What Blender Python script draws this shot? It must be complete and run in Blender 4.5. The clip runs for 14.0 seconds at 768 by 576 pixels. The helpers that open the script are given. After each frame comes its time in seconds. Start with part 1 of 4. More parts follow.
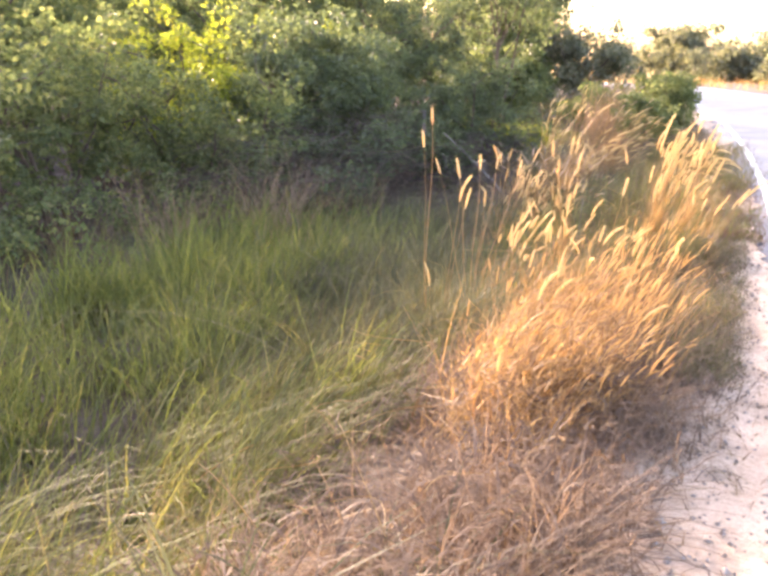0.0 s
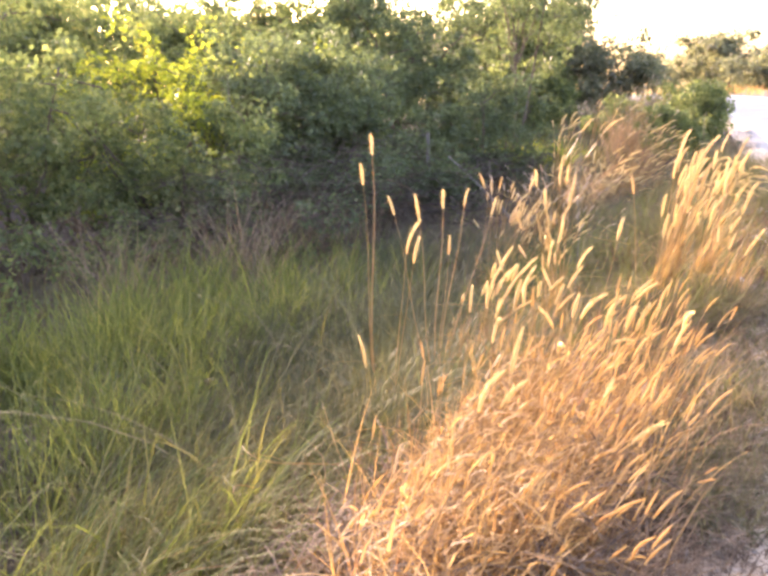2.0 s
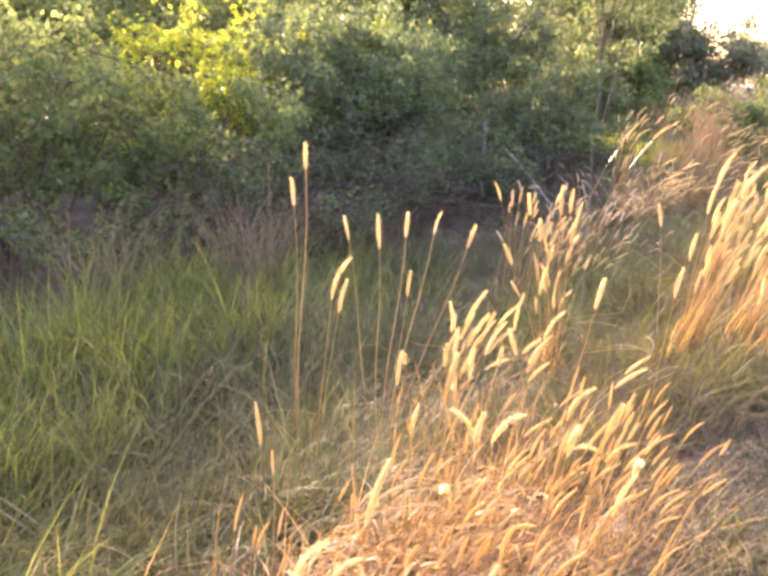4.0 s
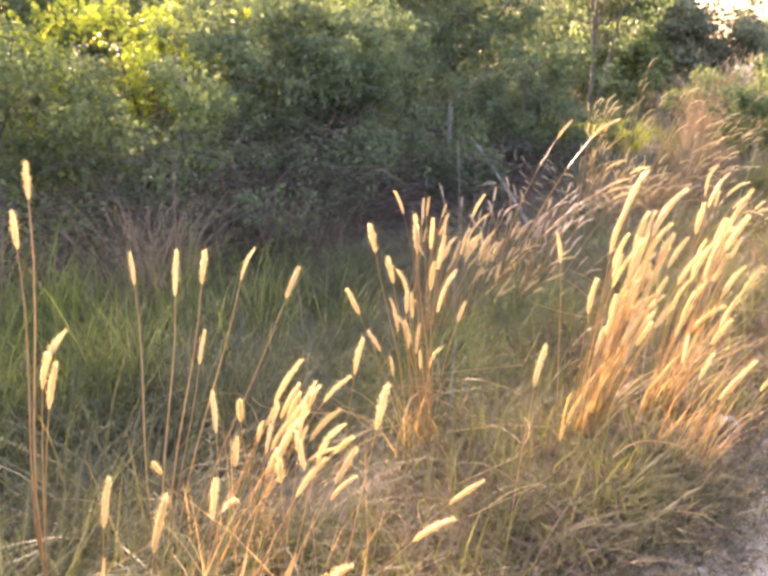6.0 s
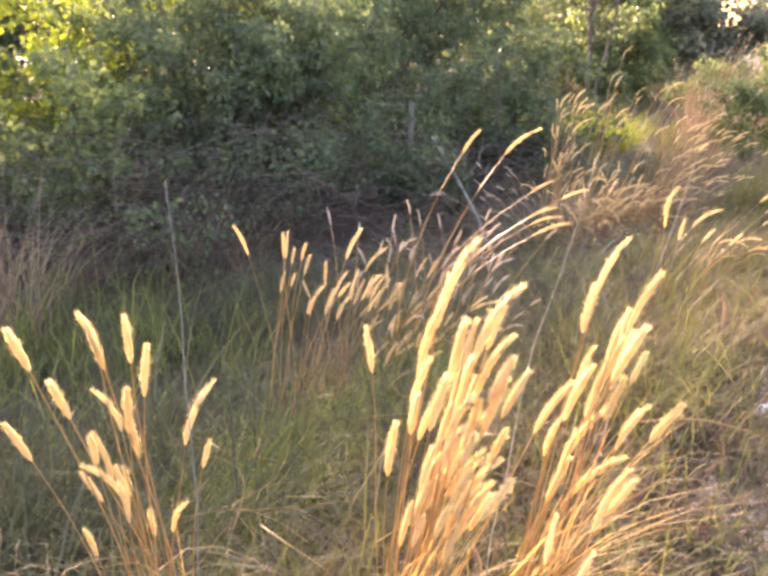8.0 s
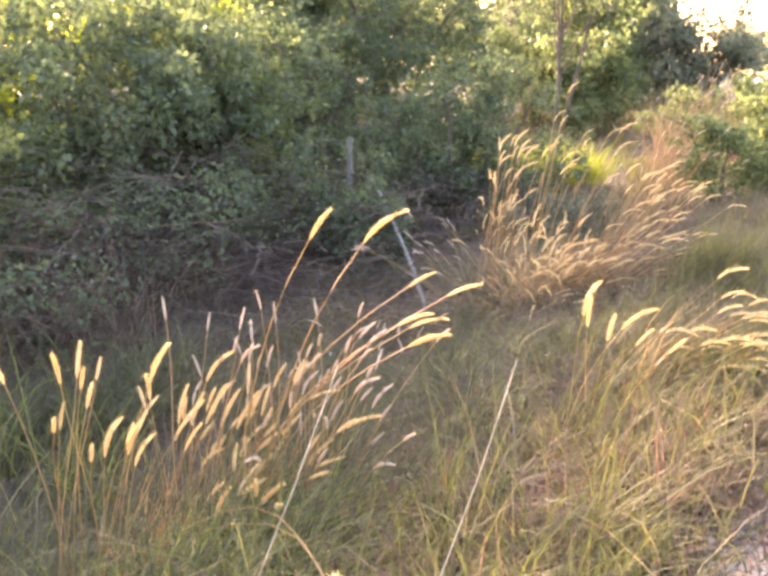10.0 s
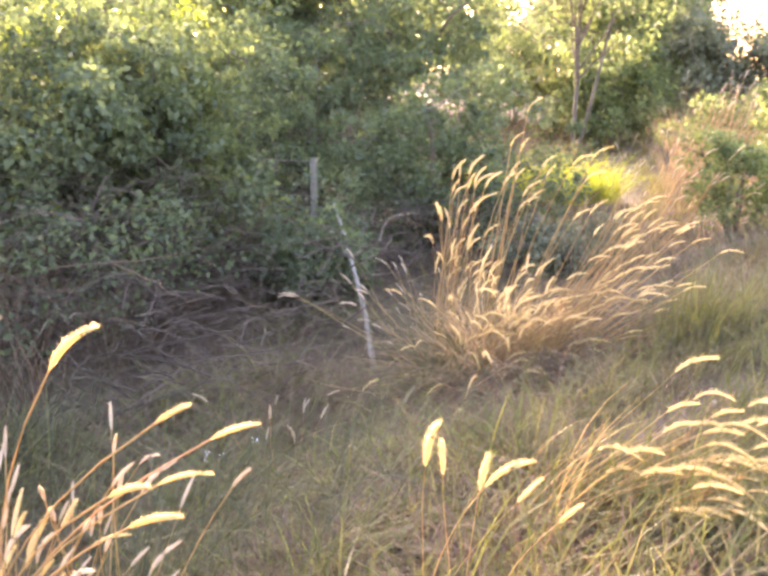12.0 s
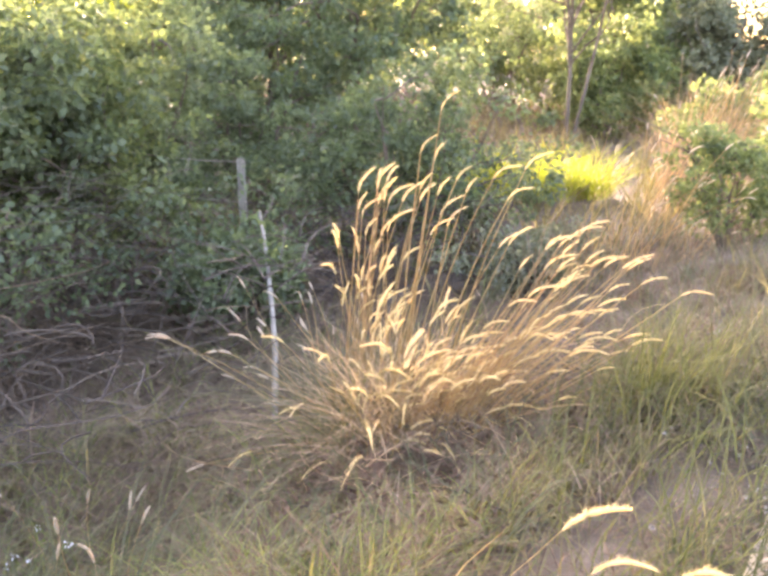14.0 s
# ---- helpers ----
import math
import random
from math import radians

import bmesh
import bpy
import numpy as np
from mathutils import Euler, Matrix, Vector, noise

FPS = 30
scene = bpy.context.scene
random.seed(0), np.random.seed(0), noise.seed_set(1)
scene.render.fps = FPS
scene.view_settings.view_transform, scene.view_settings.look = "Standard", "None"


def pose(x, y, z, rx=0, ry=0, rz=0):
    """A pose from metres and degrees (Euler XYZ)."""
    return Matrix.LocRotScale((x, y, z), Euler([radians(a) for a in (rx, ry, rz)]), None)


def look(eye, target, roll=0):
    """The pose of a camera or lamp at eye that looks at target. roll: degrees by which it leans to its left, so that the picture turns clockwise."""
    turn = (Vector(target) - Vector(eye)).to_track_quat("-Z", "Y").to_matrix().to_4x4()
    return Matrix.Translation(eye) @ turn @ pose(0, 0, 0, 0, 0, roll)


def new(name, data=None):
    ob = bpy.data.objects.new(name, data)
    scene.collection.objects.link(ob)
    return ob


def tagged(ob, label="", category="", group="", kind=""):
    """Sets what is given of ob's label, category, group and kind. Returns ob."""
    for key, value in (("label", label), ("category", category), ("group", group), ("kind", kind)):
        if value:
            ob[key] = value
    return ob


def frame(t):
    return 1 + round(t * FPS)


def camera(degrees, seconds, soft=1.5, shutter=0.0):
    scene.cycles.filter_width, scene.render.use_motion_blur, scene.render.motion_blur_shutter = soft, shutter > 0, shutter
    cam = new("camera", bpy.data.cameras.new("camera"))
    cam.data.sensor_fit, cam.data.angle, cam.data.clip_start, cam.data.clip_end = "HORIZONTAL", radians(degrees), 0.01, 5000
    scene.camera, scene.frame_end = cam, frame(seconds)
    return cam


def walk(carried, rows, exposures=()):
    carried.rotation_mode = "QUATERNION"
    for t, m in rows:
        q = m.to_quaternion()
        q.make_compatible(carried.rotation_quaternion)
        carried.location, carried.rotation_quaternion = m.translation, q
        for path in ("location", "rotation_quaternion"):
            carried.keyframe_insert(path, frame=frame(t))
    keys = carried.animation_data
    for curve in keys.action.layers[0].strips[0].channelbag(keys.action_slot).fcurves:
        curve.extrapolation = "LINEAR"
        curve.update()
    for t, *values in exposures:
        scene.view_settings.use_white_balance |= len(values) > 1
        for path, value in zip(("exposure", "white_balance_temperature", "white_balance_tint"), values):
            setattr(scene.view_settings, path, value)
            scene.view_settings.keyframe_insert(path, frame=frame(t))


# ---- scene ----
cam = camera(48.5, 14.0, soft=3.3)
PATH = [
    (0, (0.001, 0.0, 1.548), (0.001, 1.923, 1.0), 1.0),
    (0.5, (0.172, 0.356, 1.541), (0.145, 2.292, 1.043), -0.6),
    (1, (0.381, 0.696, 1.521), (0.321, 2.635, 1.038), -0.8),
    (1.5, (0.489, 1.022, 1.495), (0.421, 2.962, 1.01), -0.1),
    (2, (0.589, 1.342, 1.481), (0.494, 3.276, 0.982), -1.5),
    (2.5, (0.764, 1.658, 1.469), (0.613, 3.588, 0.967), -0.4),
    (5, (1.474, 2.924, 1.597), (1.149, 4.806, 1.001), 0.1),
    (5.5, (1.63, 3.24, 1.575), (1.357, 5.127, 0.971), -1.1),
    (6, (1.831, 3.616, 1.565), (1.512, 5.497, 0.966), 0.8),
    (6.5, (1.949, 3.985, 1.549), (1.61, 5.861, 0.945), 0.6),
    (7, (2.079, 4.401, 1.546), (1.757, 6.279, 0.937), -1.0),
    (7.5, (2.245, 4.734, 1.51), (1.903, 6.61, 0.907), 0.1),
    (8, (2.372, 5.066, 1.509), (2.02, 6.935, 0.89), 0.7),
    (8.5, (2.41, 5.385, 1.518), (2.116, 7.272, 0.924), -0.5),
    (11, (3.079, 6.81, 1.596), (2.73, 8.693, 1.021), 1.6),
    (11.5, (3.223, 7.137, 1.59), (2.818, 9.009, 1.015), 0.1),
    (12, (3.285, 7.48, 1.583), (2.862, 9.353, 1.023), 0.2),
    (12.5, (3.391, 7.826, 1.573), (2.909, 9.684, 1.013), -1.3),
    (13, (3.552, 8.137, 1.569), (3.018, 9.98, 1.006), -0.2),
    (13.5, (3.622, 8.432, 1.552), (3.093, 10.277, 0.987), -0.8),
    (14, (3.697, 8.764, 1.557), (3.24, 10.618, 0.963), -0.4),
]
walk(cam, [(t, look(eye, target, roll)) for t, eye, target, roll in PATH],
     exposures=[(0, 3.42, 6900, 33), (2.7, 3.46, 6950, 34), (5, 3.6, 6950, 36), (8.7, 3.55, 6950, 34), (11, 4.18, 7150, 35), (12.3, 4.2, 7200, 33), (13, 4.32, 7200, 32), (14, 4.36, 7250, 30)])

# ---------------------------------------------------------------- light
SUN_AZ, SUN_EL = 28.5, 14.0          # degrees left of +y, degrees above the horizon
sun_dir = Vector((-math.sin(radians(SUN_AZ)) * math.cos(radians(SUN_EL)), math.cos(radians(SUN_AZ)) * math.cos(radians(SUN_EL)), math.sin(radians(SUN_EL))))
world = bpy.data.worlds.new("sky")
scene.world = world
world.use_nodes = True
wn = world.node_tree
wn.nodes.clear()
sky = wn.nodes.new("ShaderNodeTexSky")
sky.sky_type, sky.sun_disc = "NISHITA", False
sky.sun_elevation, sky.sun_rotation = radians(SUN_EL), radians(360 - SUN_AZ)
sky.air_density, sky.dust_density, sky.ozone_density = 1.0, 3.0, 1.0
wbg = wn.nodes.new("ShaderNodeBackground")
wbg.inputs["Strength"].default_value = 0.15
wout = wn.nodes.new("ShaderNodeOutputWorld")
wn.links.new(sky.outputs[0], wbg.inputs[0])
wn.links.new(wbg.outputs[0], wout.inputs[0])
sun_data = bpy.data.lights.new("sun", "SUN")
sun_data.energy, sun_data.angle, sun_data.color = 2.2, radians(0.6), (1.0, 0.84, 0.60)
sun = new("sun", sun_data)
sun.matrix_world = look(sun_dir * 50, (0, 0, 0))


# ---------------------------------------------------------------- materials
def ramp(nt, fac, stops):
    r = nt.nodes.new("ShaderNodeValToRGB")
    els = r.color_ramp.elements
    els[0].position, els[0].color = stops[0][0], (*stops[0][1], 1)
    els[1].position, els[1].color = stops[-1][0], (*stops[-1][1], 1)
    for p, c in stops[1:-1]:
        e = els.new(p)
        e.color = (*c, 1)
    nt.links.new(fac, r.inputs[0])
    return r.outputs[0]


def noise_tex(nt, scale, detail=4.0, coord="Object", rough=0.55, stretch=None):
    tc = nt.nodes.new("ShaderNodeTexCoord")
    n = nt.nodes.new("ShaderNodeTexNoise")
    n.inputs["Scale"].default_value, n.inputs["Detail"].default_value, n.inputs["Roughness"].default_value = scale, detail, rough
    src = tc.outputs[coord]
    if stretch:
        mp = nt.nodes.new("ShaderNodeMapping")
        mp.inputs["Scale"].default_value = stretch
        nt.links.new(src, mp.inputs[0])
        src = mp.outputs[0]
    nt.links.new(src, n.inputs["Vector"])
    return n.outputs["Fac"]


def mixc(nt, fac, a, b, mode="MIX"):
    m = nt.nodes.new("ShaderNodeMix")
    m.data_type, m.blend_type = "RGBA", mode
    for v, i in ((fac, 0), (a, 6), (b, 7)):
        if isinstance(v, (int, float)):
            m.inputs[i].default_value = v
        elif isinstance(v, tuple):
            m.inputs[i].default_value = (*v, 1)
        else:
            nt.links.new(v, m.inputs[i])
    return m.outputs[2]


def blank(name):
    m = bpy.data.materials.new(name)
    m.use_nodes = True
    nt = m.node_tree
    nt.nodes.clear()
    out = nt.nodes.new("ShaderNodeOutputMaterial")
    return m, nt, out


def plant_mat(name, stops, glow, through_part=0.5, rough=0.45, patch=0.8, use_object=False, spec=0.35):
    """Thin plant matter: colour varies from piece to piece and in patches; light passes through it."""
    m, nt, out = blank(name)
    if use_object:
        rnd = nt.nodes.new("ShaderNodeObjectInfo").outputs["Random"]
    else:
        rnd = nt.nodes.new("ShaderNodeNewGeometry").outputs["Random Per Island"]
    n = noise_tex(nt, patch, 3.0)
    add = nt.nodes.new("ShaderNodeMath")
    add.operation = "MULTIPLY_ADD"
    add.inputs[1].default_value = 0.62
    nt.links.new(rnd, add.inputs[0])
    off = nt.nodes.new("ShaderNodeMath")
    off.operation = "MULTIPLY_ADD"
    off.inputs[1].default_value, off.inputs[2].default_value = 0.9, -0.26
    nt.links.new(n, off.inputs[0])
    nt.links.new(off.outputs[0], add.inputs[2])
    col = ramp(nt, add.outputs[0], stops)
    fine = noise_tex(nt, 60.0, 2.0)
    col = mixc(nt, 0.35, col, ramp(nt, fine, [(0.3, (0.35, 0.35, 0.35)), (0.7, (1, 1, 1))]), "MULTIPLY")
    p = nt.nodes.new("ShaderNodeBsdfPrincipled")
    p.inputs["Roughness"].default_value = rough
    p.inputs["Specular IOR Level"].default_value = spec
    nt.links.new(col, p.inputs["Base Color"])
    t = nt.nodes.new("ShaderNodeBsdfTranslucent")
    nt.links.new(mixc(nt, 1.0, col, glow, "MULTIPLY"), t.inputs[0])
    mx = nt.nodes.new("ShaderNodeMixShader")
    mx.inputs[0].default_value = through_part
    nt.links.new(p.outputs[0], mx.inputs[1])
    nt.links.new(t.outputs[0], mx.inputs[2])
    nt.links.new(mx.outputs[0], out.inputs[0])
    return m


def solid_mat(name, stops, scale=6.0, fine=60.0, rough=0.85, bump=0.3, dist=0.01, stretch=None, spec=0.3):
    m, nt, out = blank(name)
    a = noise_tex(nt, scale, 6.0, stretch=stretch)
    col = ramp(nt, a, stops)
    f = noise_tex(nt, fine, 5.0, rough=0.7, stretch=stretch)
    col = mixc(nt, 0.6, col, ramp(nt, f, [(0.3, (0.55, 0.55, 0.55)), (0.7, (1.15, 1.15, 1.15))]), "MULTIPLY")
    p = nt.nodes.new("ShaderNodeBsdfPrincipled")
    p.inputs["Roughness"].default_value = rough
    p.inputs["Specular IOR Level"].default_value = spec
    nt.links.new(col, p.inputs["Base Color"])
    b = nt.nodes.new("ShaderNodeBump")
    b.inputs["Strength"].default_value, b.inputs["Distance"].default_value = bump, dist
    nt.links.new(f, b.inputs["Height"])
    nt.links.new(b.outputs[0], p.inputs["Normal"])
    nt.links.new(p.outputs[0], out.inputs[0])
    return m


M_SOIL = solid_mat("soil_and_litter", [(0.3, (0.045, 0.034, 0.026)), (0.5, (0.095, 0.072, 0.053)), (0.7, (0.165, 0.128, 0.095))], 3.0, 45.0, 0.95, 0.8, 0.02)
M_DIRT = solid_mat("dusty_verge", [(0.3, (0.36, 0.265, 0.188)), (0.5, (0.5, 0.385, 0.28)), (0.72, (0.59, 0.465, 0.345))], 5.0, 70.0, 0.95, 0.9, 0.015)
M_ASPHALT = solid_mat("worn_asphalt", [(0.3, (0.10, 0.10, 0.105)), (0.55, (0.15, 0.15, 0.155)), (0.75, (0.22, 0.205, 0.185))], 0.9, 160.0, 0.62, 0.35, 0.004, spec=0.5)
M_LINE = solid_mat("worn_white_paint", [(0.25, (0.45, 0.44, 0.42)), (0.45, (0.75, 0.74, 0.71)), (0.8, (0.8, 0.79, 0.76))], 5.0, 80.0, 0.6, 0.2, 0.002)
M_STONE = solid_mat("verge_pebble", [(0.3, (0.12, 0.10, 0.08)), (0.5, (0.22, 0.185, 0.155)), (0.7, (0.36, 0.32, 0.28))], 40.0, 90.0, 0.9, 0.4, 0.003)
M_BARK = solid_mat("grey_brown_bark", [(0.3, (0.06, 0.045, 0.032)), (0.6, (0.13, 0.10, 0.075)), (0.8, (0.2, 0.165, 0.13))], 9.0, 60.0, 0.9, 0.8, 0.01, (1, 1, 0.25))
M_POLE = solid_mat("bleached_wood", [(0.3, (0.14, 0.122, 0.10)), (0.6, (0.25, 0.225, 0.19)), (0.8, (0.33, 0.30, 0.26))], 7.0, 60.0, 0.9, 0.5, 0.005, (1, 1, 0.15), spec=0.1)
M_POST = solid_mat("weathered_concrete", [(0.3, (0.10, 0.088, 0.072)), (0.6, (0.17, 0.152, 0.128)), (0.8, (0.22, 0.2, 0.17))], 9.0, 80.0, 0.9, 0.5, 0.005)
M_STEM = solid_mat("pale_dry_stem", [(0.3, (0.24, 0.18, 0.11)), (0.7, (0.4, 0.31, 0.2))], 20.0, 80.0, 0.7, 0.2, 0.002, spec=0.1)
M_WIRE = solid_mat("rusty_wire", [(0.3, (0.16, 0.12, 0.09)), (0.7, (0.3, 0.26, 0.22))], 20.0, 80.0, 0.6, 0.2, 0.002)
M_LITTER = solid_mat("white_plastic", [(0.3, (0.62, 0.62, 0.64)), (0.6, (0.8, 0.8, 0.81)), (0.8, (0.82, 0.82, 0.82))], 14.0, 60.0, 0.4, 0.4, 0.004, spec=0.5)
# blue-grey of the distance haze is painted into the hill colour
M_HILL = solid_mat("distant_wooded_hill", [(0.3, (0.09, 0.12, 0.13)), (0.7, (0.15, 0.18, 0.18))], 0.02, 0.2, 1.0, 0.0, 0.01, spec=0.0)

WARM = (1.55, 1.35, 0.9)
M_STRAW = plant_mat("dry_straw", [(0.05, (0.09, 0.052, 0.026)), (0.35, (0.24, 0.15, 0.07)), (0.7, (0.46, 0.32, 0.15)), (0.95, (0.33, 0.17, 0.10))], WARM, 0.48, 0.5, spec=0.1)
M_PINK = plant_mat("faded_dry_grass", [(0.05, (0.07, 0.05, 0.037)), (0.4, (0.155, 0.113, 0.084)), (0.7, (0.27, 0.197, 0.142)), (0.95, (0.18, 0.15, 0.075))], (1.5, 1.3, 0.95), 0.4, 0.55, spec=0.1)
M_OLIVE = plant_mat("olive_grass", [(0.05, (0.0508, 0.0525, 0.0267)), (0.35, (0.1, 0.0951, 0.0456)), (0.65, (0.1624, 0.1419, 0.074)), (0.95, (0.246, 0.1927, 0.1204))], (1.4, 1.35, 0.85), 0.42, 0.55, spec=0.1)
M_GREEN = plant_mat("fresh_green_grass", [(0.05, (0.0541, 0.0722, 0.0312)), (0.4, (0.1117, 0.1372, 0.05)), (0.7, (0.1921, 0.2119, 0.0775)), (0.95, (0.2794, 0.2571, 0.1375))], (1.55, 1.5, 0.7), 0.5, 0.55, spec=0.1)
M_BROWN = plant_mat("brown_dead_grass", [(0.05, (0.05, 0.036, 0.027)), (0.4, (0.108, 0.077, 0.055)), (0.75, (0.185, 0.133, 0.093)), (0.97, (0.31, 0.24, 0.165))], (1.4, 1.25, 0.95), 0.35, 0.6, spec=0.15)
M_ROSE = plant_mat("rosy_tan_reed", [(0.05, (0.28, 0.2, 0.125)), (0.5, (0.44, 0.33, 0.21)), (0.95, (0.56, 0.43, 0.28))], (1.35, 1.2, 1.0), 0.5, 0.6, spec=0.15)
M_GREY = plant_mat("grey_green_grass", [(0.05, (0.0447, 0.0516, 0.0299)), (0.5, (0.0903, 0.0972, 0.0528)), (0.95, (0.1548, 0.1462, 0.0924))], (1.35, 1.4, 0.95), 0.4, 0.55, spec=0.1)
M_SAGE = plant_mat("dull_yellow_green_grass", [(0.05, (0.055, 0.062, 0.026)), (0.45, (0.105, 0.112, 0.042)), (0.8, (0.16, 0.15, 0.06)), (0.97, (0.27, 0.21, 0.11))], (1.4, 1.35, 0.8), 0.4, 0.55, spec=0.1)
M_WEED = plant_mat("pale_dead_weed", [(0.05, (0.15, 0.105, 0.073)), (0.5, (0.27, 0.195, 0.135)), (0.95, (0.37, 0.275, 0.195))], (1.2, 1.15, 0.9), 0.4, 0.6, spec=0.1)
M_RUST = plant_mat("rusty_dead_grass", [(0.05, (0.06, 0.036, 0.027)), (0.5, (0.125, 0.078, 0.058)), (0.95, (0.2, 0.132, 0.095))], (1.35, 1.15, 1.0), 0.4, 0.6, spec=0.15)
M_HEAD = plant_mat("golden_seed_fluff", [(0.05, (0.62, 0.49, 0.26)), (0.5, (0.79, 0.65, 0.38)), (0.95, (0.77, 0.59, 0.37))], (1.25, 1.17, 0.88), 0.62, 0.6, use_object=True, spec=0.2)
M_HEAD_STRAW = plant_mat("straw_husk", [(0.05, (0.45, 0.31, 0.13)), (0.5, (0.63, 0.46, 0.21)), (0.95, (0.61, 0.41, 0.21))], (1.35, 1.2, 0.85), 0.55, 0.6, use_object=True, spec=0.2)
M_HEAD_DULL = plant_mat("faded_seed_fluff", [(0.05, (0.40, 0.33, 0.25)), (0.5, (0.54, 0.45, 0.34)), (0.95, (0.58, 0.46, 0.37))], (1.3, 1.2, 1.0), 0.5, 0.6, use_object=True, spec=0.2)
M_STALK = plant_mat("dry_stalk", [(0.05, (0.26, 0.17, 0.075)), (0.5, (0.40, 0.28, 0.12)), (0.95, (0.42, 0.25, 0.13))], (1.4, 1.2, 0.8), 0.35, 0.45, use_object=True)
M_LEAF = plant_mat("mid_green_leaf", [(0.05, (0.062, 0.080, 0.042)), (0.4, (0.104, 0.128, 0.06)), (0.75, (0.165, 0.184, 0.08)), (0.97, (0.25, 0.24, 0.115))], (1.7, 1.78, 1.15), 0.5, 0.55, patch=0.9, spec=0.15)
M_LEAF_DARK = plant_mat("deep_green_leaf", [(0.05, (0.055, 0.071, 0.048)), (0.5, (0.090, 0.113, 0.07)), (0.95, (0.145, 0.165, 0.098))], (1.8, 1.9, 1.05), 0.46, 0.55, spec=0.15)
M_LEAF_LIME = plant_mat("lime_leaf", [(0.05, (0.0984, 0.135, 0.034)), (0.5, (0.1722, 0.216, 0.055)), (0.95, (0.2624, 0.261, 0.075))], (2.2, 2.1, 0.7), 0.6, 0.5, spec=0.12)
# air haze is put into this leaf colour: paler and greyer green
M_LEAF_HAZE = plant_mat("haze_tinted_leaf", [(0.05, (0.10, 0.11, 0.08)), (0.5, (0.15, 0.16, 0.115)), (0.95, (0.22, 0.215, 0.15))], (1.6, 1.6, 1.05), 0.45, 0.6, patch=0.2, spec=0.1)
M_FERN = plant_mat("yellow_green_fern", [(0.05, (0.1335, 0.1642, 0.027)), (0.5, (0.2156, 0.2432, 0.045)), (0.95, (0.2823, 0.2858, 0.072))], (1.7, 1.75, 0.5), 0.58, 0.5, spec=0.15)
M_TWIG = plant_mat("brown_twigs", [(0.05, (0.034, 0.024, 0.018)), (0.6, (0.07, 0.05, 0.037)), (0.97, (0.17, 0.13, 0.098))], (1, 1, 1), 0.05, 0.8)


# ---------------------------------------------------------------- plan: s along the verge, d to the left of the grass edge
def edge(s):
    s = np.asarray(s, float)
    a = np.clip(s, 3, 45) - 3
    return 0.08 + 0.0036 * a**2 + np.maximum(s - 45, 0) * 0.302


def smooth(a, b, v):
    u = np.clip((np.asarray(v, float) - a) / (b - a), 0, 1)
    return u * u * (3 - 2 * u)


def fall(s):
    """Beyond the bend the land drops away gently."""
    a = np.maximum(np.asarray(s, float) - 24, 0)
    return -np.where(a < 40, 0.0005 * a**2, 0.8 + 0.04 * (a - 40))


def ground_z(s, d):
    s, d = np.asarray(s, float), np.asarray(d, float)
    z = -0.85 * smooth(0.25, 3.2, d) + 0.35 * smooth(7, 13, d)
    bumps = 0.035 * np.sin(s * 2.1 + 1.3 * np.sin(d * 1.7)) * np.cos(d * 2.3 + 0.6 * s) + 0.02 * np.sin(s * 5.3 + d * 3.1)
    return z + bumps * smooth(0.1, 1.2, d) + fall(s)


def to_world(s, d, z=0.0):
    s, d = np.asarray(s, float), np.asarray(d, float)
    dd = d + edge(s)
    return np.stack(np.broadcast_arrays(0.395 * s - 0.919 * dd, 0.919 * s + 0.395 * dd, z), -1)


def on_ground(s, d, up=0.0):
    return to_world(s, d, ground_z(s, d) + up)


rng = np.random.default_rng(7)


# ---------------------------------------------------------------- mesh helpers
def mesh_np(name, verts, quads, material, smooth_faces=True):
    verts, quads = np.asarray(verts, np.float32).reshape(-1, 3), np.asarray(quads, np.int32)
    me = bpy.data.meshes.new(name)
    k = quads.shape[1]
    me.vertices.add(len(verts))
    me.vertices.foreach_set("co", verts.ravel())
    me.loops.add(quads.size)
    me.loops.foreach_set("vertex_index", quads.ravel())
    me.polygons.add(len(quads))
    me.polygons.foreach_set("loop_start", np.arange(0, quads.size, k, dtype=np.int32))
    me.polygons.foreach_set("use_smooth", np.full(len(quads), smooth_faces))
    me.update(calc_edges=True)
    me.materials.append(material)
    return me


def strips(base, h, az, lean, curl, width, seg=3):
    """Grass blades: curved, tapering ribbons. base (n,3); the rest one number each per blade."""
    n = len(base)
    u = np.linspace(0, 1, seg + 1)[None, :]
    h, az, lean, curl, width = (np.broadcast_to(np.asarray(v, float), (n,))[:, None] for v in (h, az, lean, curl, width))
    out = h * (lean * u + curl * u**2)
    up = h * (u - 0.35 * (lean + curl) ** 2 * u**2 * 0.6 - 0.25 * curl * u**3)
    c = np.stack([base[:, None, 0] + out * np.cos(az), base[:, None, 1] + out * np.sin(az), base[:, None, 2] + up], -1)
    turn = az + np.pi / 2 + rng.normal(0, 0.7, (n, 1))
    w = width * (1 - 0.85 * u**1.6) * 0.5
    side = np.stack([np.cos(turn) * w, np.sin(turn) * w, 0 * w], -1)
    v = np.stack([c - side, c + side], 2).reshape(n, -1, 3)
    q = np.array([[2 * i, 2 * i + 1, 2 * i + 3, 2 * i + 2] for i in range(seg)])
    faces = (np.arange(n)[:, None, None] * 2 * (seg + 1) + q[None]).reshape(-1, 4)
    return v.reshape(-1, 3), faces


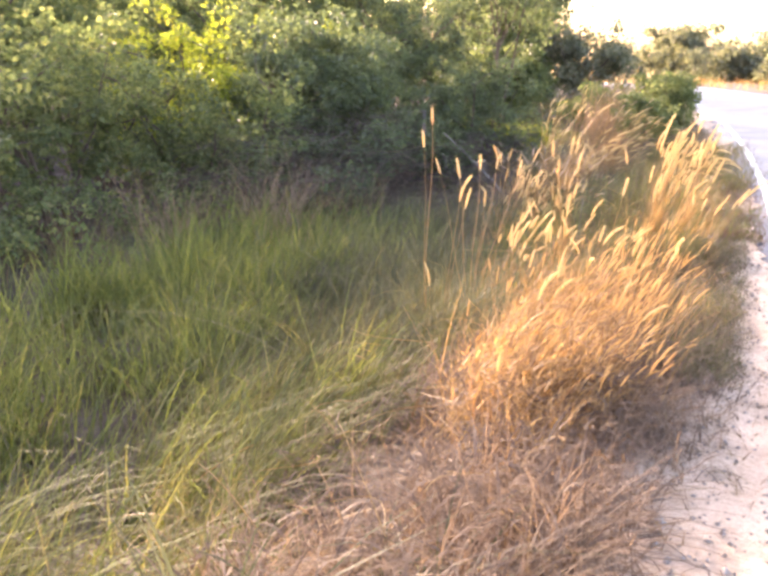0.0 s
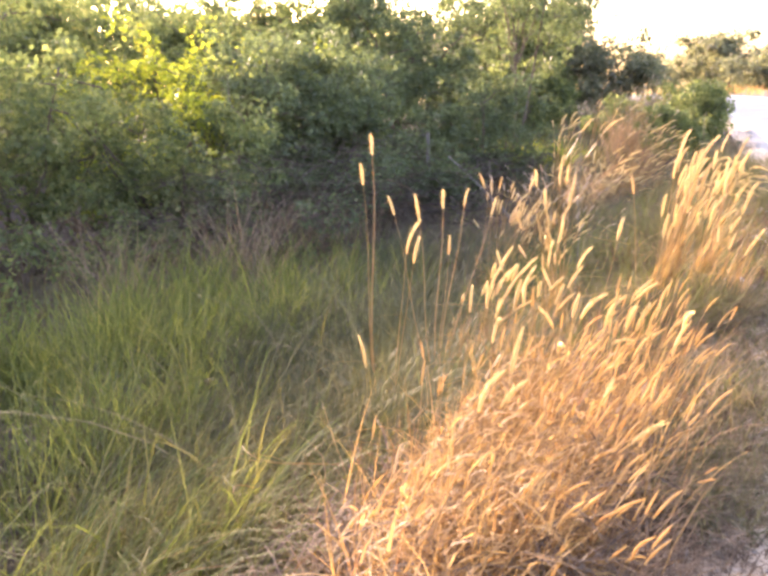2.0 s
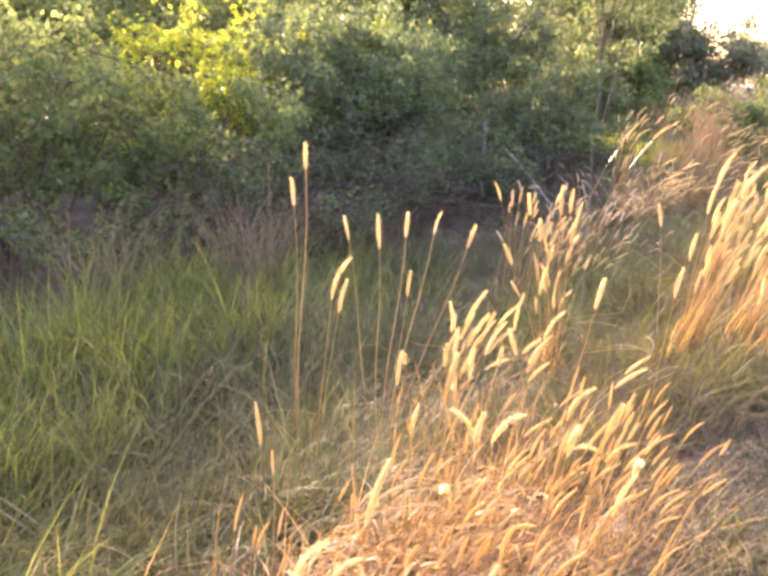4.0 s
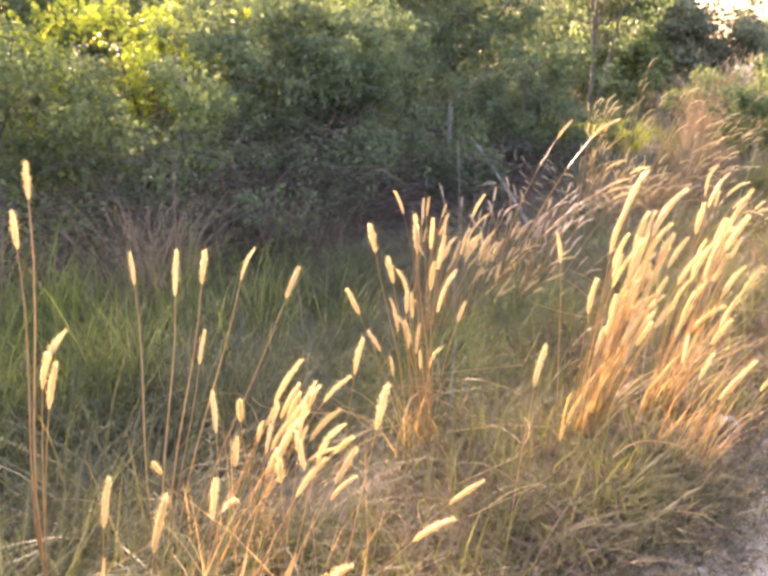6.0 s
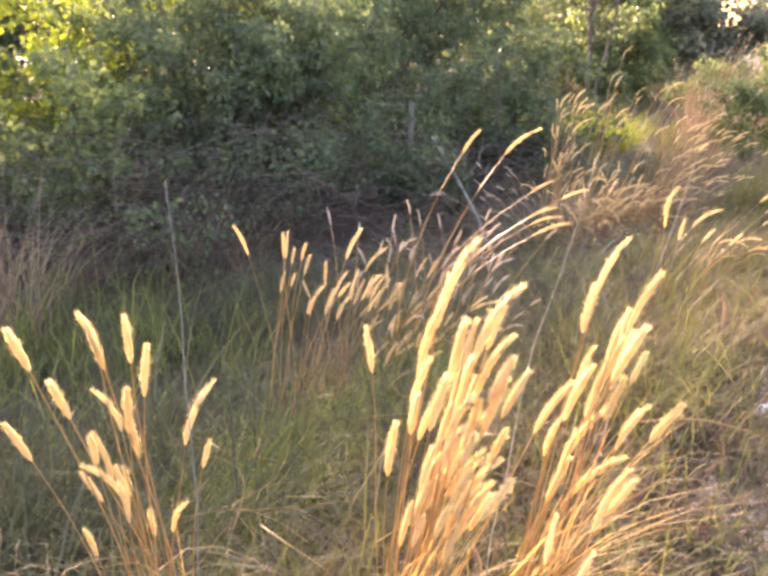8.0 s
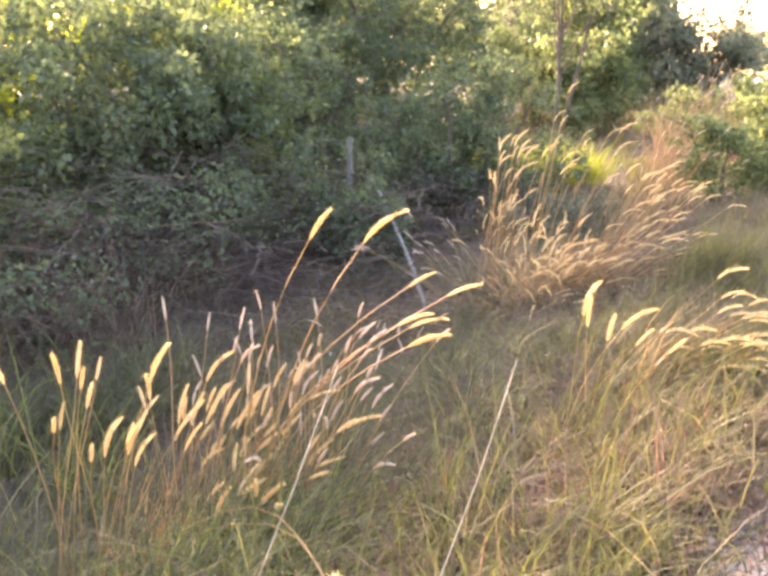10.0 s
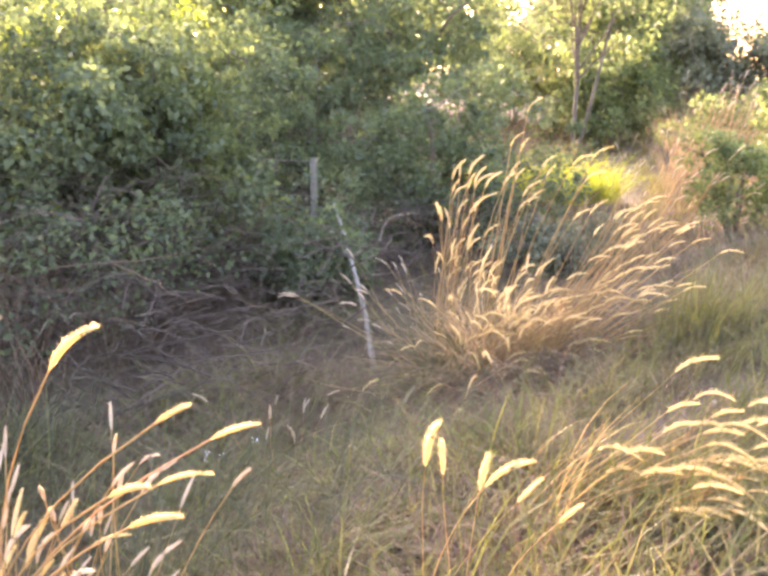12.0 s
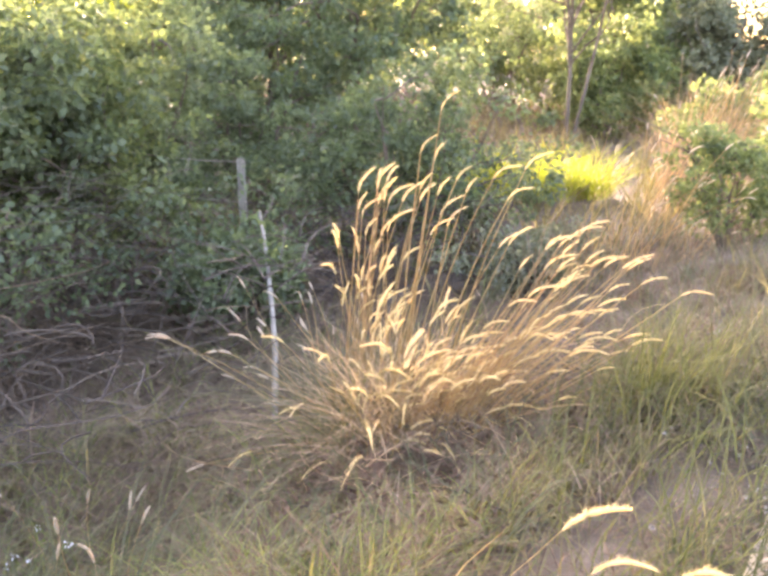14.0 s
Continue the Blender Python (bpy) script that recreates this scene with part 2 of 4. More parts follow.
def tube(points, radii, sides=6):
    """A tapered tube along points, as vertices and quads."""
    p, r = np.asarray(points, float), np.asarray(radii, float)
    t = np.gradient(p, axis=0)
    t /= np.linalg.norm(t, axis=1, keepdims=True) + 1e-9
    ref = np.where(np.abs(t[:, 2:3]) > 0.9, np.array([[1.0, 0, 0]]), np.array([[0, 0, 1.0]]))
    a = np.cross(t, ref)
    a /= np.linalg.norm(a, axis=1, keepdims=True) + 1e-9
    b = np.cross(t, a)
    ang = np.linspace(0, 2 * np.pi, sides, endpoint=False)
    v = p[:, None] + r[:, None, None] * (np.cos(ang)[None, :, None] * a[:, None] + np.sin(ang)[None, :, None] * b[:, None])
    k = len(p)
    q = [[i * sides + j, i * sides + (j + 1) % sides, (i + 1) * sides + (j + 1) % sides, (i + 1) * sides + j] for i in range(k - 1) for j in range(sides)]
    return v.reshape(-1, 3), np.array(q)


def joined(pieces):
    vs, qs, n = [], [], 0
    for v, q in pieces:
        vs.append(v)
        qs.append(np.asarray(q) + n)
        n += len(v)
    return np.concatenate(vs), np.concatenate(qs)


def leaves(centres, spread, per, size, droop=0.35):
    """Leaf clumps: folded diamond leaves round each centre. centres (m,3), spread (m,)."""
    m = len(centres)
    c = np.repeat(centres, per, 0)
    sp = np.repeat(np.broadcast_to(spread, (m,)), per)[:, None]
    off = rng.normal(0, 1, c.shape)
    off /= np.linalg.norm(off, axis=1, keepdims=True)
    p = c + off * sp * rng.uniform(0.25, 1.0, (len(c), 1)) ** 0.6 * np.array([1, 1, 0.75])
    n = len(p)
    axis = off * 0.5 + rng.normal(0, 0.6, p.shape) + np.array([0, 0, -droop])
    axis /= np.linalg.norm(axis, axis=1, keepdims=True)
    nor = rng.normal(0, 1, p.shape) + np.array([0, 0, 0.9])
    side = np.cross(axis, nor)
    side /= np.linalg.norm(side, axis=1, keepdims=True) + 1e-9
    up = np.cross(side, axis)
    L = (size * rng.uniform(0.6, 1.35, n))[:, None]
    wv = L * rng.uniform(0.24, 0.36, (n, 1))
    mid = p + axis * L * 0.45
    v = np.stack([p, mid + side * wv + up * L * 0.12, p + axis * L - up * L * 0.08, mid - side * wv + up * L * 0.12], 1)
    return v.reshape(-1, 3), np.arange(n * 4).reshape(n, 4)


def part(name, data, parent, label=""):
    ob = new(name, data)
    ob.parent = parent
    return tagged(ob, label)


def thing(name, at, label, category, group="", kind=""):
    ob = new(name)
    ob.location = at
    return tagged(ob, label, category, group, kind)


# ---------------------------------------------------------------- ground, verge, road
def sheet(name, s_list, d_list, height, material, label, category, wobble=None):
    S, D = np.meshgrid(np.asarray(s_list, float), np.asarray(d_list, float), indexing="ij")
    if wobble is not None:
        D = D + wobble(S, D)
    v = to_world(S, D, height(S, D)).reshape(-1, 3)
    a, b = S.shape
    i = np.arange(a - 1)[:, None] * b + np.arange(b - 1)[None]
    q = np.stack([i, i + b, i + b + 1, i + 1], -1).reshape(-1, 4)
    return tagged(new(name, mesh_np(name, v, q, material)), label, category, kind="structure")


s_near = np.r_[-1500, -300, -80, -30, np.arange(-12, 40, 0.25), np.arange(40, 100, 3), 150, 400, 1500]
d_near = np.r_[-1500, -300, -80, -30, -12, np.arange(-8, 0, 1.0), np.arange(0, 14, 0.25), np.arange(14, 40, 3), 80, 300, 1500]
sheet("ground", s_near, d_near, lambda s, d: ground_z(s, d) - 0.02, M_SOIL, "brown soil with dry grass litter sloping into a ditch", "ground")
s_road = np.r_[np.arange(-12, 50, 0.5), np.arange(50, 160, 3)]
sheet("road", s_road, np.r_[-4.55, -4.5, np.arange(-4, -0.3, 0.5), -0.12, -0.08],
      lambda s, d: fall(s) + np.where((d > -0.1) | (d < -4.52), -0.03, 0.012 + 0.03 * np.minimum(-d, d + 4.6) / 2.3), M_ASPHALT, "worn grey asphalt road bending to the left", "road")
sheet("edge_line", s_road[s_road > 8.4], np.r_[-0.49, -0.40], lambda s, d: 0.024 + fall(s), M_LINE, "worn white painted edge line on the asphalt", "road marking")
sheet("pavement", np.arange(-6, 40, 0.08), np.linspace(-0.62, 0.6, 30),
      lambda s, d: fall(s) + 0.045 * smooth(-0.62, -0.5, d) - 0.008 + 0.005 * np.sin(s * 9 + 3 * np.sin(d * 11)) * np.cos(d * 17 + s * 2) - 0.07 * smooth(0.2, 0.6, d),
      M_DIRT, "pale dusty gravel verge beside the asphalt", "verge",
      wobble=lambda s, d: np.where(d < 0, (0.08 * np.sin(s * 1.1) + 0.05 * np.sin(s * 3.7 + 1) + 0.03 * np.sin(s * 11 + 2) + 0.02 * np.sin(s * 23) + 0.42 * smooth(5, 9, s)) * smooth(0, -0.6, d), -0.75 * d * smooth(4.5, 7, s)))
sheet("far_verge", np.arange(-12, 100, 0.5), np.r_[-7.5, -6.6, -6, -5.4, -5.0, -4.75, -4.5], lambda s, d: fall(s) + 0.005 + 0.25 * smooth(-4.6, -7.5, d), M_SOIL, "dusty brown verge across the asphalt", "verge",
      wobble=lambda s, d: (0.10 * np.sin(s * 1.3) + 0.06 * np.sin(s * 3.1 + 1)) * smooth(-7.5, -4.6, d))


# ---------------------------------------------------------------- grass cover
def grass(name, n, s0, s1, d0, d1, h, lean, curl, width, material, label, az=(-20, 60), power=1.0, seg=3, soft=0.4, lift=0.0):
    """Blades scattered in tufts over a stretch of the plan, thinning out at its sides."""
    s, d = rng.uniform(s0, s1, n), rng.uniform(d0, d1, n)
    m = n // 2
    ts, td = rng.uniform(s0, s1, max(n // 40, 1)), rng.uniform(d0, d1, max(n // 40, 1))
    pick = rng.integers(0, len(ts), m)
    s[:m], d[:m] = ts[pick] + rng.normal(0, 0.07, m), td[pick] + rng.normal(0, 0.07, m)
    ease = smooth(s0, s0 + soft * 2, s) * smooth(s1, s1 - soft * 2, s) * smooth(d0 - 0.05, d0 + soft, d) * smooth(d1, d1 - soft, d)
    keep = noise_field(s, d) ** power * ease > rng.uniform(0, 1, n)
    tall = np.r_[rng.uniform(0.8, 1.25, len(ts))[pick], rng.uniform(0.55, 1.0, n - m)] * (0.7 + 0.5 * noise_field(s * 1.7 + 9, d * 1.7))
    tall = tall * (0.5 + 0.5 * smooth(d0, d0 + 0.6, d))
    turn = np.r_[rng.uniform(-40, 40, len(ts))[pick], rng.uniform(-30, 30, n - m)]
    s, d, tall, turn = s[keep], d[keep], tall[keep], turn[keep]
    m = len(s)
    v, q = strips(on_ground(s, d, -0.01 + 0.042 * smooth(0.5, 0.25, d) + rng.uniform(0, 1, m) * lift * ease[keep][: len(s)]), rng.uniform(*h, m) * tall, np.radians(rng.normal(*az, m) + turn), rng.uniform(*lean, m), rng.uniform(*curl, m), rng.uniform(*width, m), seg)
    return tagged(new(name, mesh_np(name, v, q, material)), label, "grass", kind="stuff")


def noise_field(s, d):
    f = np.sin(s * 1.9 + 2.1 * np.sin(d * 1.3)) * np.cos(d * 2.2 + 1.1 * np.sin(s * 0.9)) + 0.6 * np.sin(s * 4.3 + d * 3.7) * np.cos(d * 5.1 - s * 1.7)
    return np.clip(0.62 + 0.38 * f, 0.12, 1)


grass("dry_grass", 15000, -1.5, 4.8, -0.04, 1.5, (0.2, 0.46), (0.05, 0.9), (0.1, 0.9), (0.003, 0.006), M_PINK, "faded pinkish-tan dry grass beside the verge", (-5, 110))
grass("matted_straw", 9000, -1.0, 4.2, -0.1, 1.4, (0.14, 0.34), (0.5, 1.7), (0.2, 1.0), (0.004, 0.010), M_PINK, "matted pinkish-brown dead leaves between the straw", (0, 180), 0.8, 4)
grass("yellow_grass", 10000, -1.0, 5.2, 1.2, 3.0, (0.4, 0.8), (0.05, 0.4), (0.2, 0.8), (0.006, 0.013), M_SAGE, "yellowing arching grass on the shoulder of the ditch", (0, 45), 1.4, 5)
grass("long_green_grass", 8000, -0.5, 4.8, 1.4, 3.2, (0.45, 0.9), (0.05, 0.45), (0.3, 0.9), (0.007, 0.015), M_GREEN, "long arching green blades beside the path", (0, 50), 1.8, 5)
grass("grey_tuft_grass", 5000, 6.0, 8.2, 2.0, 3.7, (0.5, 0.95), (0.0, 0.35), (0.2, 0.8), (0.006, 0.012), M_GREY, "tall grey-green tufts in the ditch", (0, 120), 1.8, 5)
grass("soft_green_grass", 5000, 7.4, 9.2, 1.1, 2.2, (0.3, 0.6), (0.05, 0.5), (0.2, 0.9), (0.005, 0.011), M_GREEN, "soft green tuft behind the seed heads", (0, 70), 1.2, 5)
grass("straw_grass", 8000, 2.8, 5.4, 0.3, 1.25, (0.25, 0.55), (0.05, 0.75), (0.0, 0.35), (0.003, 0.007), M_STRAW, "golden straw grass leaning over the verge", (0, 70), 1.5)
grass("straw_leaf", 10000, 2.8, 5.3, 0.25, 1.25, (0.06, 0.16), (0.3, 1.6), (0.2, 1.0), (0.005, 0.012), M_STRAW, "curled dry leaves among the straw", (0, 60), 1.1, 3, 0.3, 0.42)
grass("faded_leaf", 9000, -0.5, 5.0, 0.0, 1.8, (0.08, 0.2), (0.3, 1.9), (0.3, 1.2), (0.005, 0.012), M_BROWN, "curled brown leaves among the dry grass", (0, 140), 1.2, 3, 0.4, 0.25)
grass("olive_grass", 17000, -1.0, 6.4, 1.05, 3.4, (0.28, 0.6), (0.05, 0.5), (0.1, 0.8), (0.004, 0.008), M_OLIVE, "olive half-dry grass on the slope of the ditch", (-5, 110), 1.4)
grass("green_grass", 24000, 2.0, 9.8, 2.8, 5.6, (0.45, 0.95), (0.0, 0.35), (0.1, 0.7), (0.006, 0.013), M_GREEN, "tall fresh green grass in the ditch", (-10, 130), 2.2)
grass("long_bladed_grass", 1500, 0.5, 9.0, 1.6, 5.0, (0.6, 1.0), (0.05, 0.6), (0.3, 0.9), (0.008, 0.016), M_OLIVE, "long arching blades standing above the grass", (0, 130), 1.5, 6)
grass("grey_green_grass", 24000, 4.0, 11.5, 0.95, 4.4, (0.3, 0.72), (0.05, 0.55), (0.2, 1.0), (0.004, 0.011), M_GREY, "grey-green tussock grass below the verge", (5, 70), 1.6, 4)
grass("low_green_grass", 15000, 7.0, 9.6, 1.0, 2.7, (0.15, 0.42), (0.1, 0.6), (0.2, 0.9), (0.004, 0.010), M_GREEN, "low soft green grass between the clumps", (0, 60), 1.3, 4)
grass("low_mixed_grass", 11000, 4.6, 9.5, 0.05, 5.0, (0.08, 0.26), (0.1, 1.2), (0.1, 0.9), (0.004, 0.009), M_BROWN, "low trampled dry grass and litter", (0, 180))
grass("low_brown_grass", 22000, 8.0, 17, 0.1, 5.4, (0.08, 0.28), (0.1, 1.1), (0.1, 1.0), (0.003, 0.006), M_BROWN, "low dead brown grass on the trampled slope", (0, 180))
grass("matted_grass", 17000, 10.2, 16, 2.0, 6.0, (0.25, 0.6), (0.4, 1.4), (0.2, 1.0), (0.003, 0.007), M_BROWN, "matted dead grass and stalks below the shrubs", (0, 180), 0.8, 5)
grass("shoulder_green_grass", 9000, 8.9, 12.2, 0.7, 2.3, (0.12, 0.34), (0.1, 0.7), (0.2, 0.9), (0.004, 0.010), M_GREEN, "patchy soft green grass on the shoulder", (0, 120), 2.4, 4)
grass("ditch_grass", 3500, 9.5, 15, 1.8, 4.6, (0.25, 0.6), (0.1, 0.7), (0.3, 1.1), (0.004, 0.009), M_GREEN, "scattered green blades in the ditch", (0, 180), 2.0, 5)
grass("edge_grass", 4500, 8.6, 15.5, -0.55, 1.1, (0.16, 0.46), (0.05, 0.7), (0.1, 0.8), (0.003, 0.008), M_OLIVE, "olive and straw grass along the asphalt edge", (20, 120), 1.3, soft=0.25)
grass("shoulder_long_grass", 5000, 10.2, 13.6, -0.1, 1.3, (0.2, 0.5), (0.0, 0.6), (0.1, 0.8), (0.004, 0.009), M_SAGE, "long yellow-green grass on the shoulder", (10, 60), 1.7, 5, 0.3)
grass("slope_brown_grass", 6500, 7.4, 10.6, -0.15, 1.5, (0.1, 0.34), (0.1, 1.0), (0.1, 0.9), (0.004, 0.009), M_RUST, "reddish-brown dead grass on the shoulder", (0, 140), 0.8, 4, 0.3)
grass("shoulder_sage_grass", 8500, 7.6, 10.6, 0.0, 1.6, (0.15, 0.42), (0.0, 0.6), (0.1, 0.8), (0.004, 0.009), M_SAGE, "dull yellow-green grass between the clumps", (10, 90), 1.2, 4, 0.3)
grass("arching_grass", 1500, 9.8, 12.6, 1.9, 4.2, (0.3, 0.6), (0.1, 0.7), (0.4, 1.1), (0.006, 0.012), M_OLIVE, "arching pale green blades over trampled litter", (20, 70), 1.4, 6)
grass("clump_brown_grass", 6000, 5.1, 7.9, -0.1, 1.3, (0.1, 0.3), (0.1, 1.0), (0.1, 0.9), (0.004, 0.008), M_BROWN, "reddish-brown dead grass round the seed-head clumps", (0, 140), 0.8, 4, 0.25)
grass("verge_brown_grass", 6000, 7.2, 11.2, -0.38, 0.6, (0.06, 0.2), (0.1, 1.2), (0.1, 0.9), (0.004, 0.009), M_RUST, "short reddish-brown grass over the dusty edge", (0, 180), 0.7, 3, 0.2)
grass("verge_sage_grass", 4000, 7.2, 11.5, -0.32, 0.6, (0.1, 0.3), (0.0, 0.7), (0.1, 0.8), (0.004, 0.008), M_SAGE, "dull green tufts over the dusty edge", (0, 120), 1.2, 4, 0.2)
grass("clump_sage_grass", 6000, 5.1, 7.9, 0.0, 1.5, (0.12, 0.4), (0.0, 0.6), (0.1, 0.8), (0.004, 0.008), M_SAGE, "dull yellow-green grass round the seed-head clumps", (0, 90), 1.2, 4, 0.25)
grass("trodden_brown_grass", 7000, 9.2, 11.8, 0.3, 2.2, (0.08, 0.26), (0.2, 1.3), (0.1, 0.9), (0.004, 0.009), M_BROWN, "dark trodden dead grass on the shoulder", (0, 180), 0.7, 4, 0.3)
grass("rosy_stubble", 9000, 11.2, 13.6, 0.9, 2.3, (0.1, 0.32), (0.2, 1.3), (0.1, 0.9), (0.004, 0.009), M_RUST, "rosy brown stubble in front of the plume grass", (0, 180), 0.8)
grass("dead_edge_grass", 9000, 13.0, 18.5, -0.1, 2.8, (0.08, 0.28), (0.1, 1.3), (0.2, 1.0), (0.004, 0.010), M_BROWN, "grey-brown dead grass on the shaded shoulder", (0, 120), 0.9, 4)
grass("dull_edge_grass", 8000, 12.5, 18.5, -0.1, 2.8, (0.12, 0.36), (0.1, 0.9), (0.2, 1.0), (0.004, 0.010), M_GREY, "dull grey-green grass on the shaded shoulder", (0, 120), 1.4, 4)
grass("slope_brush", 9000, 8.8, 13.5, 0.4, 2.8, (0.14, 0.4), (0.1, 0.8), (0.2, 1.0), (0.005, 0.012), M_GREY, "dull olive grass on the trampled shoulder", (0, 120), 1.6, 4)
grass("slope_leaf", 7000, 8.6, 14.5, 0.3, 3.6, (0.06, 0.16), (0.4, 1.9), (0.3, 1.2), (0.007, 0.016), M_BROWN, "dead leaves caught in the trampled grass", (0, 180), 0.8, 3, 0.4, 0.10)
grass("slope_stubble", 12000, 8.8, 14.5, 0.3, 3.2, (0.08, 0.25), (0.3, 1.5), (0.1, 0.9), (0.003, 0.007), M_BROWN, "brown broken stubble on the trampled shoulder", (0, 180), 0.6)
grass("verge_grass", 6500, 5.3, 13, 0.1, 2.0, (0.10, 0.36), (0.05, 0.7), (0.1, 0.8), (0.003, 0.007), M_OLIVE, "thin olive grass between the clumps", (-10, 120), 1.6)
grass("clump_floor_grass", 4500, 5.0, 9.5, -0.12, 1.6, (0.07, 0.2), (0.1, 0.8), (0.1, 0.8), (0.003, 0.006), M_OLIVE, "short yellowish grass round the clump bases", (0, 180), 0.8, soft=0.3)
grass("dry_edge_grass", 3500, 9.2, 14, 0.0, 1.8, (0.2, 0.45), (0.1, 0.8), (0.1, 0.8), (0.003, 0.006), M_BROWN, "faded dry grass along the verge", (0, 120), 1.4)
grass("slope_grass", 8000, 8.5, 15, 1.6, 4.5, (0.12, 0.36), (0.1, 0.7), (0.2, 0.9), (0.004, 0.008), M_GREY, "thin grey-green grass on the trampled slope", (20, 150), 1.8)
grass("leaf_litter", 22000, 3.6, 13, -0.26, 0.5, (0.02, 0.06), (0.7, 2.0), (0.1, 0.6), (0.006, 0.018), M_BROWN, "brown leaf litter on the verge", (0, 180), 0.5, 2, 0.2)
grass("ditch_litter", 14000, 9.5, 16.5, 2.2, 6.5, (0.03, 0.09), (0.5, 2.0), (0.1, 0.8), (0.010, 0.026), M_BROWN, "brown dead leaves under the shrubs", (0, 180), 0.5, 2, 0.3)
grass("verge_litter", 5000, -2, 16, -0.45, 0.5, (0.03, 0.12), (0.6, 1.8), (0.1, 0.6), (0.003, 0.009), M_PINK, "dry grass litter strewn on the dusty verge", (0, 180), 0.8, soft=0.25)
grass("sprouting_grass", 18000, 3.8, 15, -0.2, 0.6, (0.05, 0.2), (0.1, 1.0), (0.2, 0.9), (0.003, 0.007), M_GREY, "short grass sprouting out of the dusty verge", (0, 180), 1.2, soft=0.2)
grass("reed_grass", 3000, 18.5, 27, 0.6, 2.6, (0.35, 0.9), (0.05, 0.4), (0.1, 0.5), (0.006, 0.013), M_PINK, "tall tan reed grass beside the road bend", (-5, 80), 1.3)
grass("bank_grass", 11000, 14, 40, 1.6, 9, (0.3, 0.8), (0.1, 0.5), (0.1, 0.7), (0.010, 0.022), M_OLIVE, "rough olive grass on the bank farther along", (0, 140))
grass("verge_tuft_grass", 8000, 3.9, 7.2, -0.16, 0.5, (0.10, 0.3), (0.1, 0.9), (0.2, 0.9), (0.003, 0.007), M_OLIVE, "short olive tufts growing over the verge edge", (-10, 120), 1.3, 3, 0.15)
grass("dry_tuft_grass", 8000, 3.6, 7.4, -0.2, 0.5, (0.06, 0.2), (0.2, 1.4), (0.2, 0.9), (0.003, 0.008), M_BROWN, "brown dry tufts growing over the verge edge", (0, 180), 0.8, 3, 0.15)
grass("thicket_floor_grass", 14000, -4, 32, 5.8, 15, (0.2, 0.6), (0.1, 0.9), (0.1, 0.8), (0.010, 0.026), M_BROWN, "dead grass on the floor of the thicket", (0, 180), 0.5, 3)
grass("back_slope_grass", 16000, -7, 2.5, 0.2, 7, (0.2, 0.55), (0.1, 0.7), (0.2, 0.9), (0.006, 0.014), M_GREY, "dull olive grass on the slope behind the start of the walk", (0, 140), 0.7, 3)
grass("far_grass", 12000, -10, 95, -11, -4.6, (0.2, 0.6), (0.1, 0.5), (0.1, 0.5), (0.02, 0.05), M_STRAW, "dry brown grass across the road", (0, 140))


# ---------------------------------------------------------------- seed-head grasses
def head_mesh(name, length, core, fluff, droop, bristles, material, seed):
    r = np.random.default_rng(seed)
    u = np.linspace(0, 1, 7)
    pts = np.stack([droop * length * u**2, 0 * u, length * (u - 0.3 * droop * u**2)], 1)
    rad = core * np.array([0.35, 0.85, 1.0, 1.0, 0.9, 0.7, 0.15])
    pieces = [tube(pts, rad, 6)]
    k = int(bristles * 3.2)
    t = r.uniform(0.02, 0.97, k)
    ang = r.uniform(0, 2 * np.pi, k)
    base = np.stack([droop * length * t**2, 0 * t, length * (t - 0.3 * droop * t**2)], 1)
    out = np.stack([np.cos(ang), np.sin(ang), r.uniform(0.5, 1.9, k)], 1)
    out /= np.linalg.norm(out, axis=1, keepdims=True)
    fl = (fluff * r.uniform(0.5, 1.15, k) * (1 - 0.35 * np.abs(2 * t - 0.9)))[:, None]
    side = np.cross(out, r.normal(0, 1, (k, 3)))
    side /= np.linalg.norm(side, axis=1, keepdims=True)
    w = 0.00045
    v = np.stack([base - side * w, base + side * w, base + out * fl + side * w * 0.3, base + out * fl - side * w * 0.3], 1).reshape(-1, 3)
    pieces.append((v, np.arange(4 * k).reshape(k, 4)))
    v, q = joined(pieces)
    return mesh_np(name, v, q, material)


SPIKES = [head_mesh("seed_head", L * 1.2, 0.008, 0.021, dr, 190, M_HEAD, i) for i, (L, dr) in enumerate([(0.12, 0.08), (0.15, 0.16), (0.10, 0.03), (0.16, 0.32)])]
BIG = [head_mesh("seed_head", L * 1.2, 0.0085, 0.0215, dr, 220, M_HEAD, 40 + i) for i, (L, dr) in enumerate([(0.13, 0.08), (0.16, 0.16), (0.10, 0.03), (0.17, 0.28)])]
LONG = [head_mesh("seed_head", L, 0.008, 0.02, dr, 190, M_HEAD, 50 + i) for i, (L, dr) in enumerate([(0.19, 0.2), (0.22, 0.3), (0.16, 0.12)])]
PLUMES = [head_mesh("seed_head", L, 0.006, 0.022, dr, 120, M_HEAD, 10 + i) for i, (L, dr) in enumerate([(0.16, 0.5), (0.20, 0.8), (0.14, 0.4)])]
FINE = [head_mesh("seed_head", L, 0.0048, 0.015, dr, 75, M_HEAD, 30 + i) for i, (L, dr) in enumerate([(0.13, 0.4), (0.16, 0.6), (0.11, 0.3)])]
WISPS = [head_mesh("seed_head", L, 0.0042, 0.010, dr, 34, M_HEAD_STRAW, 60 + i) for i, (L, dr) in enumerate([(0.09, 0.1), (0.12, 0.25), (0.07, 0.05)])]
